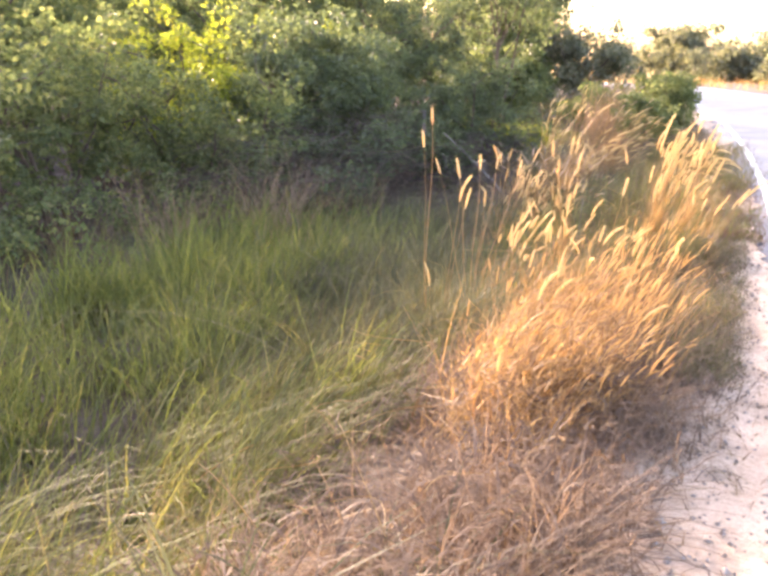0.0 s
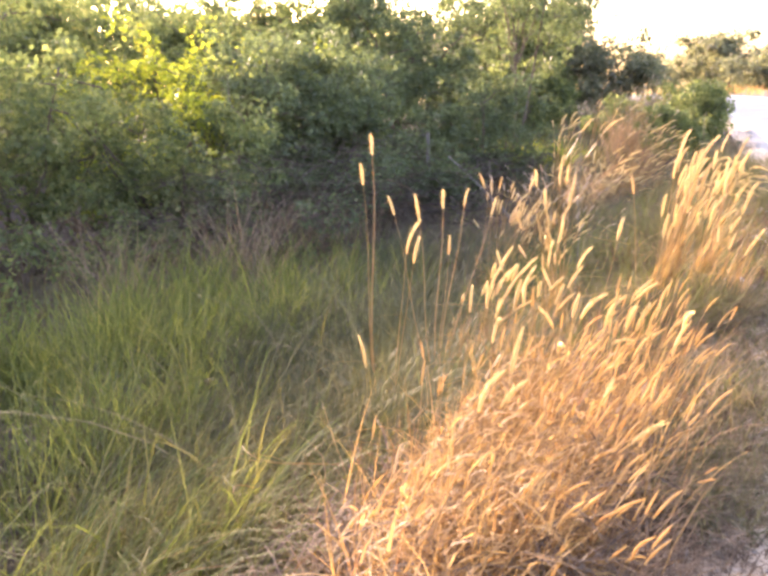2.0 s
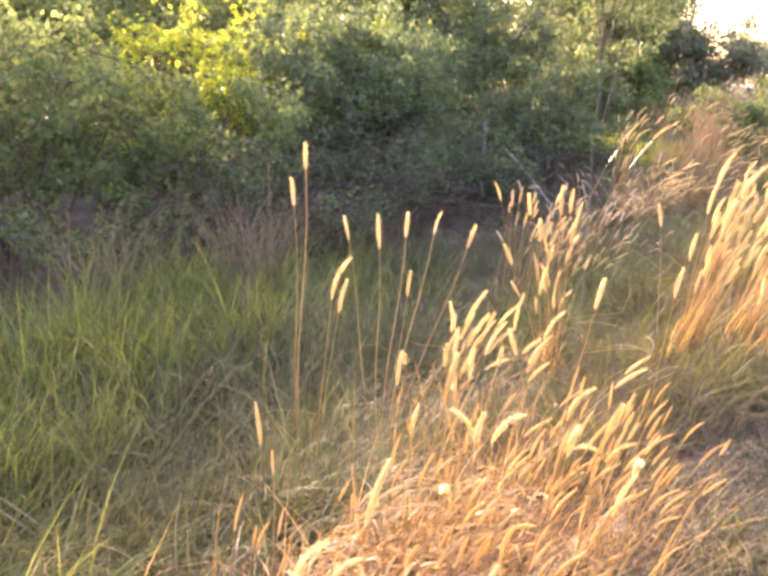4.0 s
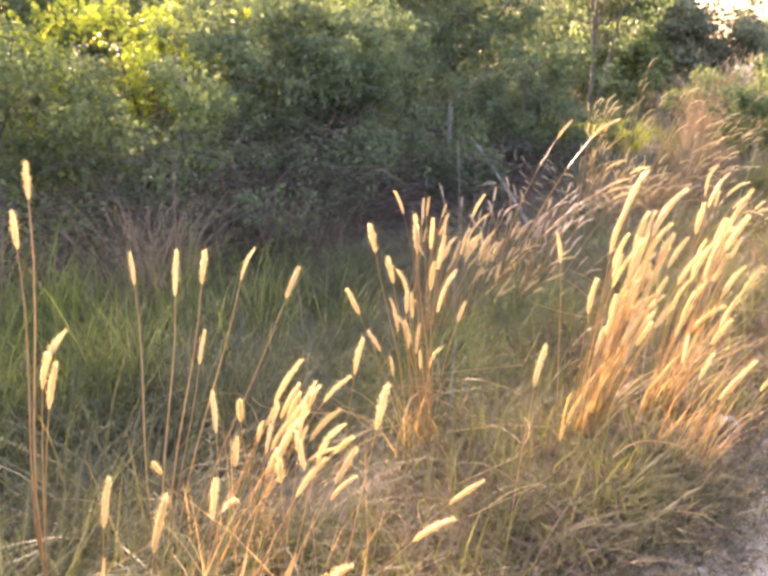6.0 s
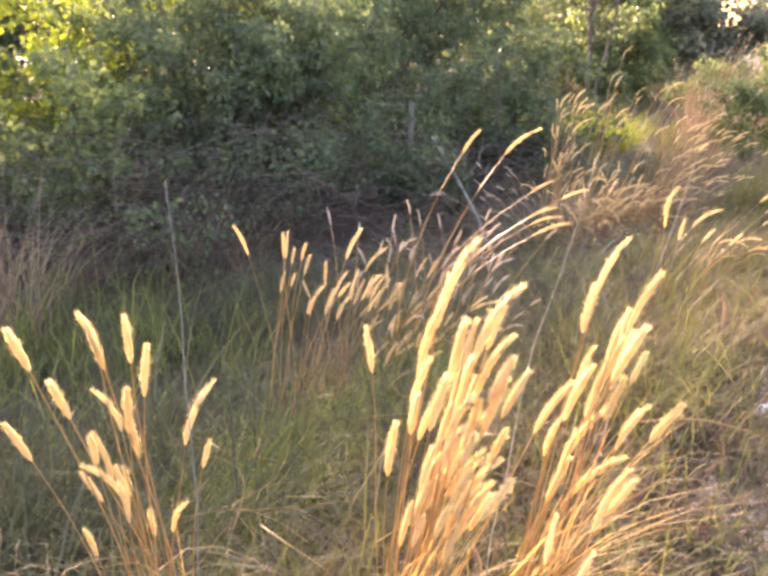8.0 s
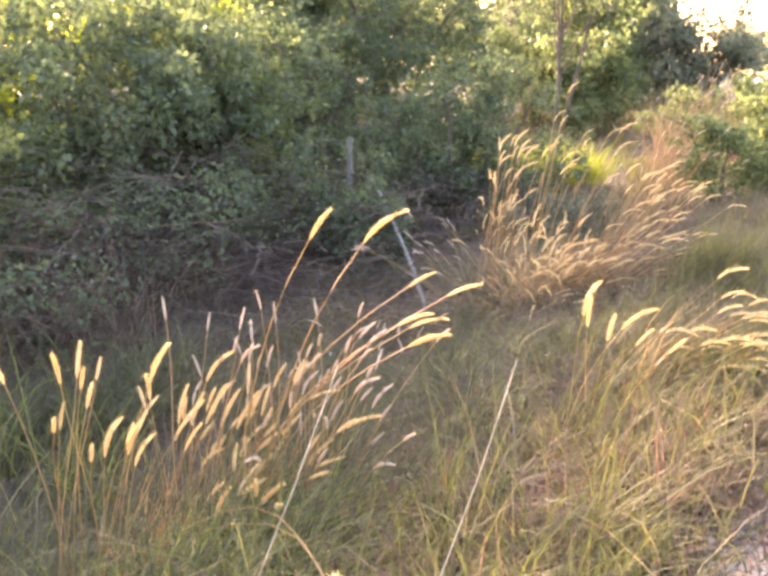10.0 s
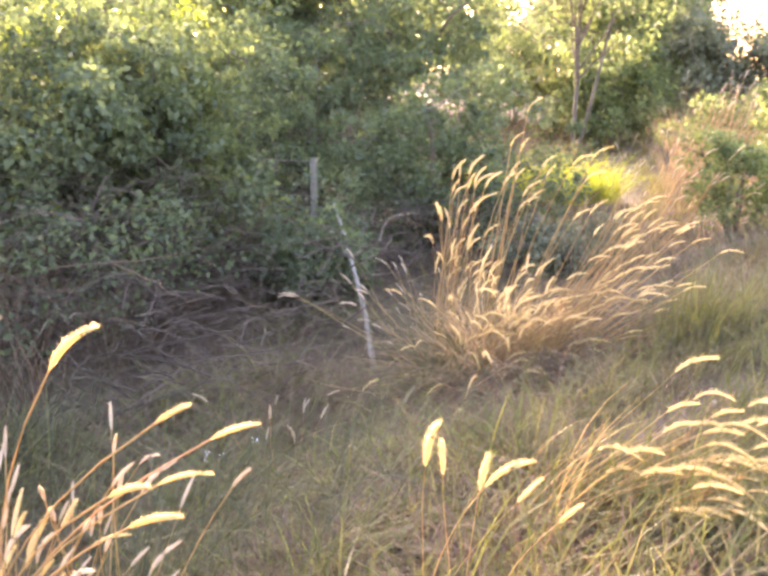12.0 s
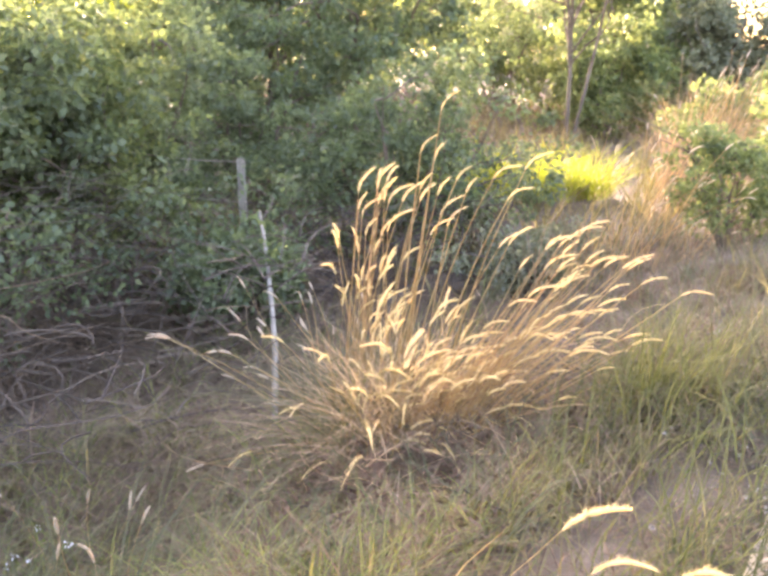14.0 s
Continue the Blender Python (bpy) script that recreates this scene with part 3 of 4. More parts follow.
DULL = [head_mesh("seed_head", L, 0.0065, 0.014, dr, 70, M_HEAD_DULL, 20 + i) for i, (L, dr) in enumerate([(0.11, 0.15), (0.13, 0.4), (0.09, 0.1)])]

STALKS = []
for curl in (0.03, 0.12, 0.25, 0.45):
    u = np.linspace(0, 1, 9)
    pts = np.stack([curl * u**2, 0.02 * np.sin(u * 5), u * (1 - 0.3 * curl * u)], 1)
    v, q = tube(pts, np.linspace(0.0032, 0.0016, 9), 4)
    tang = Vector(pts[-1] - pts[-2]).normalized()
    STALKS.append((mesh_np("stalk", v, q, M_STALK), Vector(pts[-1]), math.atan2(tang.x, tang.z)))


def stalk_with_head(parent, at, height, az, lean, heads, bend, pick):
    me, tip, tilt = STALKS[bend]
    st = new("stalk", me)
    st.parent = parent
    st.matrix_basis = Matrix.Translation(at) @ pose(0, 0, 0, 0, lean, az) @ Matrix.Diagonal((height, height, height, 1))
    hd = new("seed_head", heads[pick % len(heads)])
    hd.parent = st
    k = random.uniform(0.72, 1.08) / height
    hd.matrix_basis = Matrix.Translation(tip) @ pose(0, 0, 0, 0, math.degrees(tilt), 0) @ Matrix.Diagonal((k, k, k, 1))
    return st


def seed_clump(s, d, n, h, az, lean, heads, label, radius=0.10, blades=120, blade_h=(0.3, 0.6), blade_mat=None, bends=(0, 1, 1, 2), name="fountain_grass", spread=0.5):
    at = Vector(on_ground(s, d))
    top = thing(name, at, label, "grass clump", "seed-head grass clumps along the verge")
    if blades:
        r, a = radius * 1.5 * np.sqrt(rng.uniform(0, 1, blades)), rng.uniform(0, 2 * np.pi, blades)
        b = np.stack([r * np.cos(a), r * np.sin(a), 0 * r - 0.02], 1)
        v, q = strips(b, rng.uniform(*blade_h, blades), np.radians(rng.normal(az[0], az[1] * 1.3, blades)), rng.uniform(0.05, spread, blades), rng.uniform(0.1, 0.6, blades), rng.uniform(0.004, 0.008, blades), 4)
        part("tuft", mesh_np("tuft", v, q, blade_mat or M_STRAW), top, "narrow dry leaf blades")
    for i in range(n):
        r, a = radius * math.sqrt(random.random()), random.uniform(0, 2 * math.pi)
        stalk_with_head(top, (r * math.cos(a), r * math.sin(a), -0.02), random.uniform(*h), random.gauss(*az), max(0, random.gauss(*lean)), heads, random.choice(bends), random.randrange(99))
    return top


STRAWY = "dry golden straw with narrow husks leaning towards the road"
GOLD = "golden dry fountain grass with fluffy sunlit seed heads"
seed_clump(6.98, 0.58, 46, (0.42, 0.97), (-22, 25), (9, 3.5), BIG, "tall golden fountain grass clump with thick sunlit seed heads", 0.06, 50, (0.35, 0.7), bends=(0, 0, 0, 1), spread=0.1)
seed_clump(7.28, 0.40, 22, (0.42, 0.97), (-15, 20), (11.5, 4), BIG, "tall golden fountain grass clump leaning over the verge", 0.055, 60, (0.4, 0.8), bends=(0, 0, 0, 1), spread=0.2)
seed_clump(6.95, 0.2, 9, (0.34, 0.62), (-5, 30), (16, 8), SPIKES, "short golden fountain grass clump at the verge edge", 0.09, 50, bends=(0, 1), spread=0.3)
seed_clump(6.86, 1.24, 22, (0.4, 1.06), (-75, 60), (6.5, 4), SPIKES, "upright golden fountain grass clump on reddish stalks", 0.10, 30, bends=(0, 0, 0, 1), spread=0.25)
seed_clump(6.04, 1.52, 24, (0.38, 0.78), (5, 45), (13, 8), SPIKES, "golden fountain grass clump with heads bent sideways", 0.14, 50)
seed_clump(5.30, 0.85, 8, (0.35, 0.7), (5, 60), (12, 8), SPIKES, "golden fountain grass scattered through the straw", 0.32, 50, spread=0.8)
seed_clump(4.7, 0.66, 60, (0.3, 0.62), (0, 35), (22, 10), WISPS, STRAWY, 0.36, 60, spread=0.6, bends=(0, 0, 0, 1))
seed_clump(4.75, 0.5, 7, (0.4, 0.62), (0, 60), (7, 4), SPIKES, GOLD, 0.32, 30)
seed_clump(4.9, 0.46, 40, (0.32, 0.62), (0, 30), (14, 7), WISPS, STRAWY, 0.2, 50, spread=0.4, bends=(0, 0, 0, 1))
seed_clump(4.2, 0.76, 56, (0.28, 0.52), (0, 40), (26, 11), WISPS, STRAWY, 0.36, 50, spread=0.7, bends=(0, 0, 0, 1))
seed_clump(4.15, 0.48, 46, (0.28, 0.52), (-5, 30), (20, 9), WISPS, STRAWY, 0.22, 50, spread=0.5, bends=(0, 0, 0, 1))
seed_clump(4.0, 0.6, 5, (0.35, 0.5), (0, 60), (6, 4), SPIKES, GOLD, 0.3, 20)
seed_clump(3.6, 0.8, 36, (0.24, 0.42), (0, 50), (28, 12), WISPS, STRAWY, 0.34, 40, spread=0.7, bends=(0, 0, 0, 1))
seed_clump(3.5, 0.52, 36, (0.26, 0.46), (-5, 30), (22, 9), WISPS, STRAWY, 0.24, 40, spread=0.5, bends=(0, 0, 0, 1))
seed_clump(5.6, 1.1, 9, (0.4, 0.65), (0, 60), (18, 10), SPIKES, GOLD, 0.28, 50)
seed_clump(9.25, 1.9, 58, (0.6, 1.1), (0, 60), (9, 6), DULL, "tall faded fountain grass with pale narrow seed heads", 0.36, 120, blade_mat=M_GREY)
seed_clump(8.5, 2.1, 18, (0.7, 1.15), (0, 60), (6, 4), SPIKES, "upright fountain grass with pale golden heads", 0.16, 40, blade_mat=M_GREY)
seed_clump(9.15, 2.2, 30, (0.5, 0.95), (8, 50), (13, 9), SPIKES, "fountain grass clump with golden heads combed to one side", 0.30, 90)
seed_clump(8.95, 2.0, 20, (0.4, 0.7), (8, 50), (16, 10), SPIKES, "short fountain grass clump with heads combed sideways", 0.25, 60)
seed_clump(9.1, 1.93, 7, (1.3, 1.68), (0, 12), (4, 3), LONG, "tall arching golden plumes on thin stalks", 0.05, 0, bends=(2, 3, 3))
seed_clump(10.75, 0.68, 40, (0.34, 0.66), (-2, 16), (50, 9), PLUMES, "golden fountain grass bent flat over the verge", 0.20, 35, blade_mat=M_STRAW, bends=(0, 0, 1), spread=0.8)
seed_clump(9.95, 0.75, 6, (0.46, 0.72), (0, 40), (8, 4), SPIKES, "few tall fluffy seed heads on thin stalks", 0.10, 16, blade_mat=M_SAGE)
seed_clump(11.1, 2.5, 8, (0.4, 0.6), (0, 80), (8, 6), DULL, "sparse pale seed heads over trampled grass", 0.3, 30, blade_mat=M_GREY)
seed_clump(12.6, 1.95, 40, (0.3, 0.8), (0, 110), (38, 18), FINE, "large dry plume grass fanning out over the slope", 0.30, 420, (0.3, 0.8), M_OLIVE, (0, 1, 1, 2), "plume_grass", 1.6)
seed_clump(12.6, 1.74, 64, (0.7, 1.3), (5, 14), (38, 9), FINE, "pale dry plume grass leaning towards the road", 0.17, 130, (0.4, 0.9), M_STRAW, (0, 0, 0), "plume_grass", 0.9)
seed_clump(12.55, 1.88, 105, (0.3, 0.75), (5, 65), (30, 15), PLUMES, "dense golden plume grass in the middle of the fan", 0.30, 50, (0.3, 0.7), M_STRAW, (0, 1, 1), "plume_grass", 0.9)
seed_clump(13.1, 2.48, 46, (0.55, 1.6), (0, 60), (4, 3), PLUMES, "upright tan plume grass with tall drooping tips", 0.15, 60, (0.5, 0.9), M_OLIVE, (0, 0, 1), "plume_grass", 0.5)
seed_clump(12.9, 2.05, 14, (1.1, 1.75), (0, 20), (9, 4), FINE, "tall thin green-tan plume stalks arching over the fan", 0.16, 20, (0.5, 0.9), M_OLIVE, (0, 0, 1), "plume_grass", 0.4)
seed_clump(12.85, 2.35, 26, (0.6, 1.15), (150, 35), (46, 12), DULL, "grey plume grass bent over the trampled slope", 0.2, 160, (0.4, 0.8), M_GREY, (0, 1), "plume_grass", 1.3)
seed_clump(16.3, 1.9, 44, (0.8, 1.4), (20, 60), (16, 10), DULL, "grey-tan dry weed stalks below the bend", 0.6, 200, (0.5, 0.9), M_PINK, (1, 2, 2), "dry_weed")
seed_clump(20.1, 2.1, 46, (1.2, 1.8), (0, 60), (9, 6), DULL, "dense feathery rosy-tan plume grass at the road bend", 0.36, 700, (0.8, 1.8), M_WEED, (0, 1, 2), "plume_grass", 0.45)

# single tall stems in front of the ditch: s, d, height, azimuth, lean
for s, d, h, az, lean in ((5.5, 1.9, 1.58, 110, 3), (5.5, 1.9, 1.42, 130, 4), (5.35, 1.75, 1.02, 20, 3), (5.32, 1.75, 0.98, 10, 6), 
                          (4.95, 1.7, 0.52, 120, 3),
                          (5.2, 1.3, 0.6, 60, 4), (5.0, 1.15, 0.5, 20, 6), (5.5, 0.75, 0.75, 10, 8), (6.2, 0.55, 0.6, 0, 3), (7.2, 0.75, 0.74, 150, 3), (6.0, 1.1, 0.7, 20, 5)):
    at = Vector(on_ground(s, d))
    stem = thing("grass_stem", at, "single tall dry grass stem with a pale sunlit seed head", "grass stem", "single seed-head stems")
    stalk_with_head(stem, (0, 0, -0.02), h, az, lean, SPIKES, 0, int(s * 100))

# one sparse plant whose stems fan out to single heads: offsets of the tips from its foot
fan_foot = Vector((0.66, 6.02, ground_z(5.8, 1.7) - 0.02))
fan = thing("fan_grass", fan_foot, "sparse dry grass with stems fanning out to single heads", "grass clump", "seed-head grass clumps along the verge")
for dx, dy, top in ((-0.25, 0.38, 0.64), (-0.11, 0.40, 0.60), (0.02, 0.32, 0.68), (0.14, 0.38, 0.69), (0.30, 0.41, 0.63), (0.05, 0.2, 0.42)):
    rise, out = top - fan_foot.z, math.hypot(dx, dy)
    stalk_with_head(fan, (0, 0, 0), math.hypot(rise, out), math.degrees(math.atan2(dy, dx)), math.degrees(math.atan2(out, rise)), SPIKES, 0, int(50 + 40 * dx))


# ---------------------------------------------------------------- bushes and trees
def wander(p0, p1, n, amount, r):
    u = np.linspace(0, 1, n)[:, None]
    p = np.asarray(p0) * (1 - u) + np.asarray(p1) * u
    return p + np.cumsum(r.normal(0, amount, (n, 3)), 0) * np.sin(np.pi * u * 0.9) * 0.6


def bush(name, s, d, rad, height, clumps, per, size, spread, material, label, category="bush", low=0.15, stems=7, seed=0, trunk=None, group=""):
    """Stems from the ground, limbs into the crown, and a crown of leaf clumps round the limb ends."""
    r = np.random.default_rng(100 + seed)
    at = on_ground(s, d)
    top = thing(name, at, label, category, group)
    ends, pieces = [], []
    for k in range(stems):
        a = 2 * np.pi * (k + r.uniform(0, 0.7)) / stems
        reach = rad * r.uniform(0.3, 0.85)
        tip = np.array([reach * math.cos(a), reach * math.sin(a), height * r.uniform(0.5, 0.95)])
        foot = np.array([0.12 * rad * math.cos(a), 0.12 * rad * math.sin(a), -0.05])
        if trunk:
            foot = np.array([trunk[2] * 0.4, 0, height * r.uniform(0.25, 0.45)])
        pts = wander(foot, tip, 8, 0.05 * rad, r)
        thick = (trunk[0] * 0.5 if trunk else 0.018 + 0.012 * rad) * r.uniform(0.7, 1.2)
        pieces.append(tube(pts, np.linspace(thick, thick * 0.2, 8), 5))
        ends.append(pts[3:])
        for _ in range(3):
            j = r.integers(3, 8)
            q = pts[j] + r.normal(0, 0.35 * rad, 3) * np.array([1, 1, 0.5]) + np.array([0, 0, 0.1])
            w = wander(pts[j], q, 6, 0.03 * rad, r)
            pieces.append(tube(w, np.linspace(thick * 0.4, thick * 0.1, 6), 4))
            ends.append(w[2:])
    v, q = joined(pieces)
    part("branching", mesh_np("branching", v, q, M_BARK), top, "thin grey-brown branches")
    if trunk:
        fork = wander((0, 0, -0.1), (trunk[2] * 0.4, 0, height * 0.45), 8, 0.02, r)
        v, q = tube(fork, np.linspace(trunk[0], trunk[0] * 0.6, 8), 8)
        part("trunk", mesh_np("trunk", v, q, M_BARK), top, "grey-brown trunk")
        if trunk[1]:
            w = wander((0.1, 0, 0), (trunk[1], 0.3, height * 0.75), 9, 0.03, r)
            v, q = tube(w, np.linspace(trunk[0] * 0.8, trunk[0] * 0.3, 9), 7)
            part("trunk", mesh_np("trunk", v, q, M_BARK), top, "slanting second trunk")
    ends = np.concatenate(ends)
    own = ends[r.integers(0, len(ends), clumps // 2)] + r.normal(0, 0.12 * rad, (clumps // 2, 3))
    a, c = r.uniform(0, 2 * np.pi, clumps - len(own)), r.uniform(-1, 1, clumps - len(own))
    shell = r.uniform(0.62, 1.0, len(a)) * (1 + 0.16 * np.sin(3 * a + seed) + 0.12 * np.sin(5 * a + 2 * c + seed))
    ring = np.sqrt(1 - c**2 * 0.9)
    mid = height * (0.5 + low * 0.5)
    round_ = np.stack([rad * shell * ring * np.cos(a), rad * shell * ring * np.sin(a), mid + (height - mid) * shell * c], 1)
    centres = np.concatenate([own, round_])
    centres = centres[centres[:, 2] > height * low * r.uniform(0.3, 1.4, len(centres))]
    v, q = leaves(centres, r.uniform(*spread, len(centres)) * r.uniform(0.6, 1.1, len(centres)), per, size)
    part("crown", mesh_np("crown", v, q, material), top)
    return top


BG = "roadside bushes"
# shrubs behind the ditch: s, d, radius, height
bush("shrub", 12.2, 8.6, 2.0, 2.9, 150, 60, 0.085, (0.16, 0.34), M_LEAF_LIME, "lime-green leafy shrub lit from behind by the sun", seed=1, group=BG)
bush("shrub", 8.6, 8.2, 1.8, 2.5, 150, 60, 0.085, (0.16, 0.36), M_LEAF, "sunlit mid-green shrub above the ditch", low=0.2, seed=2, group=BG)
bush("shrub", 10.3, 7.0, 1.5, 2.2, 150, 60, 0.075, (0.15, 0.32), M_LEAF, "mid-green shrub at the edge of the ditch", low=0.3, seed=3, group=BG)
bush("shrub", 6.2, 8.3, 1.6, 2.1, 130, 60, 0.08, (0.15, 0.32), M_LEAF, "mid-green shrub overhanging tall grass", low=0.04, seed=4, group=BG)
bush("shrub", 12.6, 6.6, 1.6, 2.9, 170, 60, 0.075, (0.15, 0.34), M_LEAF_DARK, "dark green domed shrub in shade", low=0.28, seed=5, group=BG)
bush("shrub", 13.9, 6.45, 1.0, 2.9, 190, 62, 0.07, (0.14, 0.30), M_LEAF, "leafy green shrub overhanging a pale leaning pole", low=0.04, seed=7, group=BG)
bush("shrub", 13.2, 6.9, 1.3, 3.0, 165, 62, 0.07, (0.14, 0.30), M_LEAF_DARK, "dark green shrub above brown twigs", low=0.25, seed=8, group=BG)
bush("shrub", 17.0, 4.6, 1.4, 2.0, 190, 62, 0.07, (0.13, 0.30), M_LEAF_DARK, "low dark green shrub in the ditch", low=0.03, seed=9, group=BG)
bush("shrub", 20.8, 1.0, 0.7, 1.2, 140, 50, 0.075, (0.12, 0.26), M_LEAF, "green bush at the road edge behind rosy reeds", seed=10, low=0.02, group=BG)
bush("shrub", 18.3, 0.75, 0.55, 1.2, 110, 50, 0.06, (0.09, 0.2), M_LEAF, "small green bush beside the road bend", seed=63, low=0.02, group=BG)
bush("shrub", 16.9, 1.2, 0.55, 1.0, 110, 46, 0.05, (0.08, 0.17), M_LEAF, "low hazy green bush on the shoulder of the bend", seed=64, low=0.02, group=BG)
# the deep green leaf paints in the shade of the hollow by the post
bush("shrub", 17.6, 7.6, 1.4, 2.9, 150, 58, 0.08, (0.15, 0.32), M_LEAF_DARK, "green shrub behind the fence post, leaf darkened for the hollow's shade", seed=65, low=0.03, group=BG)
bush("shrub", 24.0, 2.4, 1.1, 1.3, 100, 50, 0.09, (0.14, 0.28), M_LEAF, "green bush behind dry reeds at the bend", seed=11, group=BG)
# trees
bush("tree", 20.0, 7.6, 2.3, 4.2, 230, 62, 0.10, (0.2, 0.42), M_LEAF_DARK, "dark green roadside tree with sparse outer twigs", "tree", 0.12, 8, 13, (0.09, 0.0, 0.3), "roadside trees")
bush("tree", 20.4, 9.6, 2.4, 4.8, 200, 58, 0.11, (0.2, 0.42), M_LEAF, "tall green tree over the bank", "tree", 0.4, 8, 71, (0.08, 0.0, 0.2), "roadside trees")
bush("tree", 24.6, 5.4, 2.5, 6.4, 250, 46, 0.10, (0.14, 0.36), M_LEAF_DARK, "airy young tree with two thin trunks and sparse outer twigs", "tree", 0.42, 14, 14, (0.048, 1.0, 0.0), "roadside trees")
bush("tree", 18.8, 11.4, 2.8, 3.8, 210, 60, 0.11, (0.2, 0.45), M_LEAF, "rounded green tree behind the shrubs", "tree", 0.12, 8, 15, (0.09, 0.0, 0.2), "roadside trees")
bush("tree", 12.5, 14.0, 3.0, 4.0, 200, 55, 0.13, (0.22, 0.5), M_LEAF, "bright leafy tree standing against the sun", "tree", 0.15, 8, 16, (0.1, 0.0, 0.2), "roadside trees")
bush("tree", 36.0, 13.5, 3.0, 5.4, 210, 55, 0.13, (0.22, 0.5), M_LEAF_DARK, "tall dark tree behind the bank", "tree", 0.12, 8, 17, (0.11, 0.0, 0.2), "roadside trees")
bush("shrub", 30.6, 5.6, 1.9, 4.4, 190, 50, 0.12, (0.2, 0.45), M_LEAF, "tall green shrub closing the view beyond the bank", low=0.03, seed=61, group=BG)
bush("shrub", 27.6, 5.5, 1.7, 2.6, 150, 50, 0.13, (0.2, 0.45), M_LEAF, "yellow-green shrub beyond the ferns", low=0.03, seed=62, group=BG)
# added shrub: blocks the low sun from the shoulder, also fills the hollow
bush("shrub", 15.0, 7.1, 1.15, 3.1, 170, 60, 0.07, (0.14, 0.3), M_LEAF_DARK, "tall dark shrub added behind a fence post to shade the shoulder", low=0.03, seed=69, group=BG)
bush("shrub", 16.5, 2.9, 0.7, 0.52, 120, 50, 0.055, (0.09, 0.2), M_LEAF_HAZE, "low grey-green bush below the ferns", low=0.03, seed=70, group=BG)
bush("shrub", 30.5, 9.0, 2.2, 2.7, 170, 50, 0.11, (0.18, 0.4), M_LEAF, "rounded green shrub on the far bank", low=0.03, seed=66, group=BG)
bush("shrub", 14.1, 4.5, 0.6, 0.9, 110, 50, 0.06, (0.1, 0.22), M_LEAF_DARK, "low leafy shrub below a fence post", low=0.05, seed=67, group=BG)
bush("shrub", 24.5, 11.5, 1.9, 3.0, 170, 50, 0.10, (0.18, 0.4), M_LEAF_DARK, "dark green shrub between the trees", low=0.03, seed=68, group=BG)
bush("tree", 30.0, 3.0, 1.8, 3.2, 150, 50, 0.14, (0.25, 0.5), M_LEAF_HAZE, "haze-tinted blue-green tree beside the bend", "tree", 0.1, 7, 18, (0.1, 0.0, 0.3), "roadside trees")
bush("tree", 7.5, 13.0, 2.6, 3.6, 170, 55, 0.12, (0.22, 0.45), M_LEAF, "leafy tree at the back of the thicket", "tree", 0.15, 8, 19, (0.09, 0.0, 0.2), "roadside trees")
bush("tree", 36.0, 6.6, 3.2, 6.2, 170, 50, 0.16, (0.25, 0.5), M_LEAF_HAZE, "hazy green tree on the bank", "tree", 0.12, 8, 20, (0.12, 0.0, 0.2), "roadside trees")
bush("tree", 16.5, 16.2, 2.6, 4.2, 130, 50, 0.14, (0.22, 0.5), M_LEAF, "sparse tall tree behind the thicket", "tree", 0.2, 8, 51, (0.1, 0.0, 0.2), "roadside trees")
bush("tree", 9.5, 17.5, 2.8, 4.4, 120, 50, 0.14, (0.22, 0.5), M_LEAF, "sparse tall tree against the bright sky", "tree", 0.2, 8, 52, (0.1, 0.0, 0.2), "roadside trees")
bush("tree", 22.5, 15.5, 2.8, 4.8, 150, 50, 0.14, (0.22, 0.5), M_LEAF_DARK, "tall green tree behind the thicket", "tree", 0.2, 8, 53, (0.1, 0.0, 0.2), "roadside trees")
k = 21
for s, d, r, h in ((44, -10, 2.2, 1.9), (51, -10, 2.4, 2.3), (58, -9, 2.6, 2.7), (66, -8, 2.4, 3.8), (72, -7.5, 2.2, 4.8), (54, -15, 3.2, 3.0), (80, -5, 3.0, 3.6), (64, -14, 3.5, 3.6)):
    bush("tree", s, d, r, h, 110, 45, 0.26, (0.35, 0.8), M_LEAF_HAZE, "hazy olive-green tree across the road", "tree", 0.1, 6, k, (0.12, 0.0, 0.3), "trees across the road")
    k += 1


def woodland(name, n, s0, s1, d0, d1, h, size, material, label, small=0.3, large=0.8):
    """A far belt of foliage: leaf clumps heaped to an uneven height."""
    s, d = rng.uniform(s0, s1, n), rng.uniform(d0, d1, n)
    top = h * (0.55 + 0.45 * noise_field(s * 0.35, d * 0.35))
    c = on_ground(s, d) + np.stack([0 * s, 0 * s, top * rng.uniform(0.02, 1, n) ** 0.7], 1)
    v, q = leaves(c, rng.uniform(small, large, n), 40, size)
    return tagged(new(name, mesh_np(name, v, q, material)), label, "woodland", kind="stuff")


woodland("woodland", 1100, 0, 35, 13.5, 18, 3.7, 0.16, M_LEAF, "dense green thicket behind the roadside bushes")
woodland("woodland", 1100, 0, 38, 18, 25, 5.4, 0.19, M_LEAF, "taller green thicket farther back from the road")
woodland("woodland", 520, 31, 46, 3.8, 8.5, 6.0, 0.17, M_LEAF_DARK, "tall dense green thicket along the bend")
woodland("woodland", 900, 45, 80, 6, 24, 6.0, 0.28, M_LEAF_HAZE, "hazy green woods along the bend")
woodland("woodland", 700, 40, 110, -34, -15, 3.6, 0.35, M_LEAF_HAZE, "hazy woods across the road")
woodland("woodland", 700, -25, 4, 8, 24, 3.8, 0.25, M_LEAF, "green thicket behind the walker")

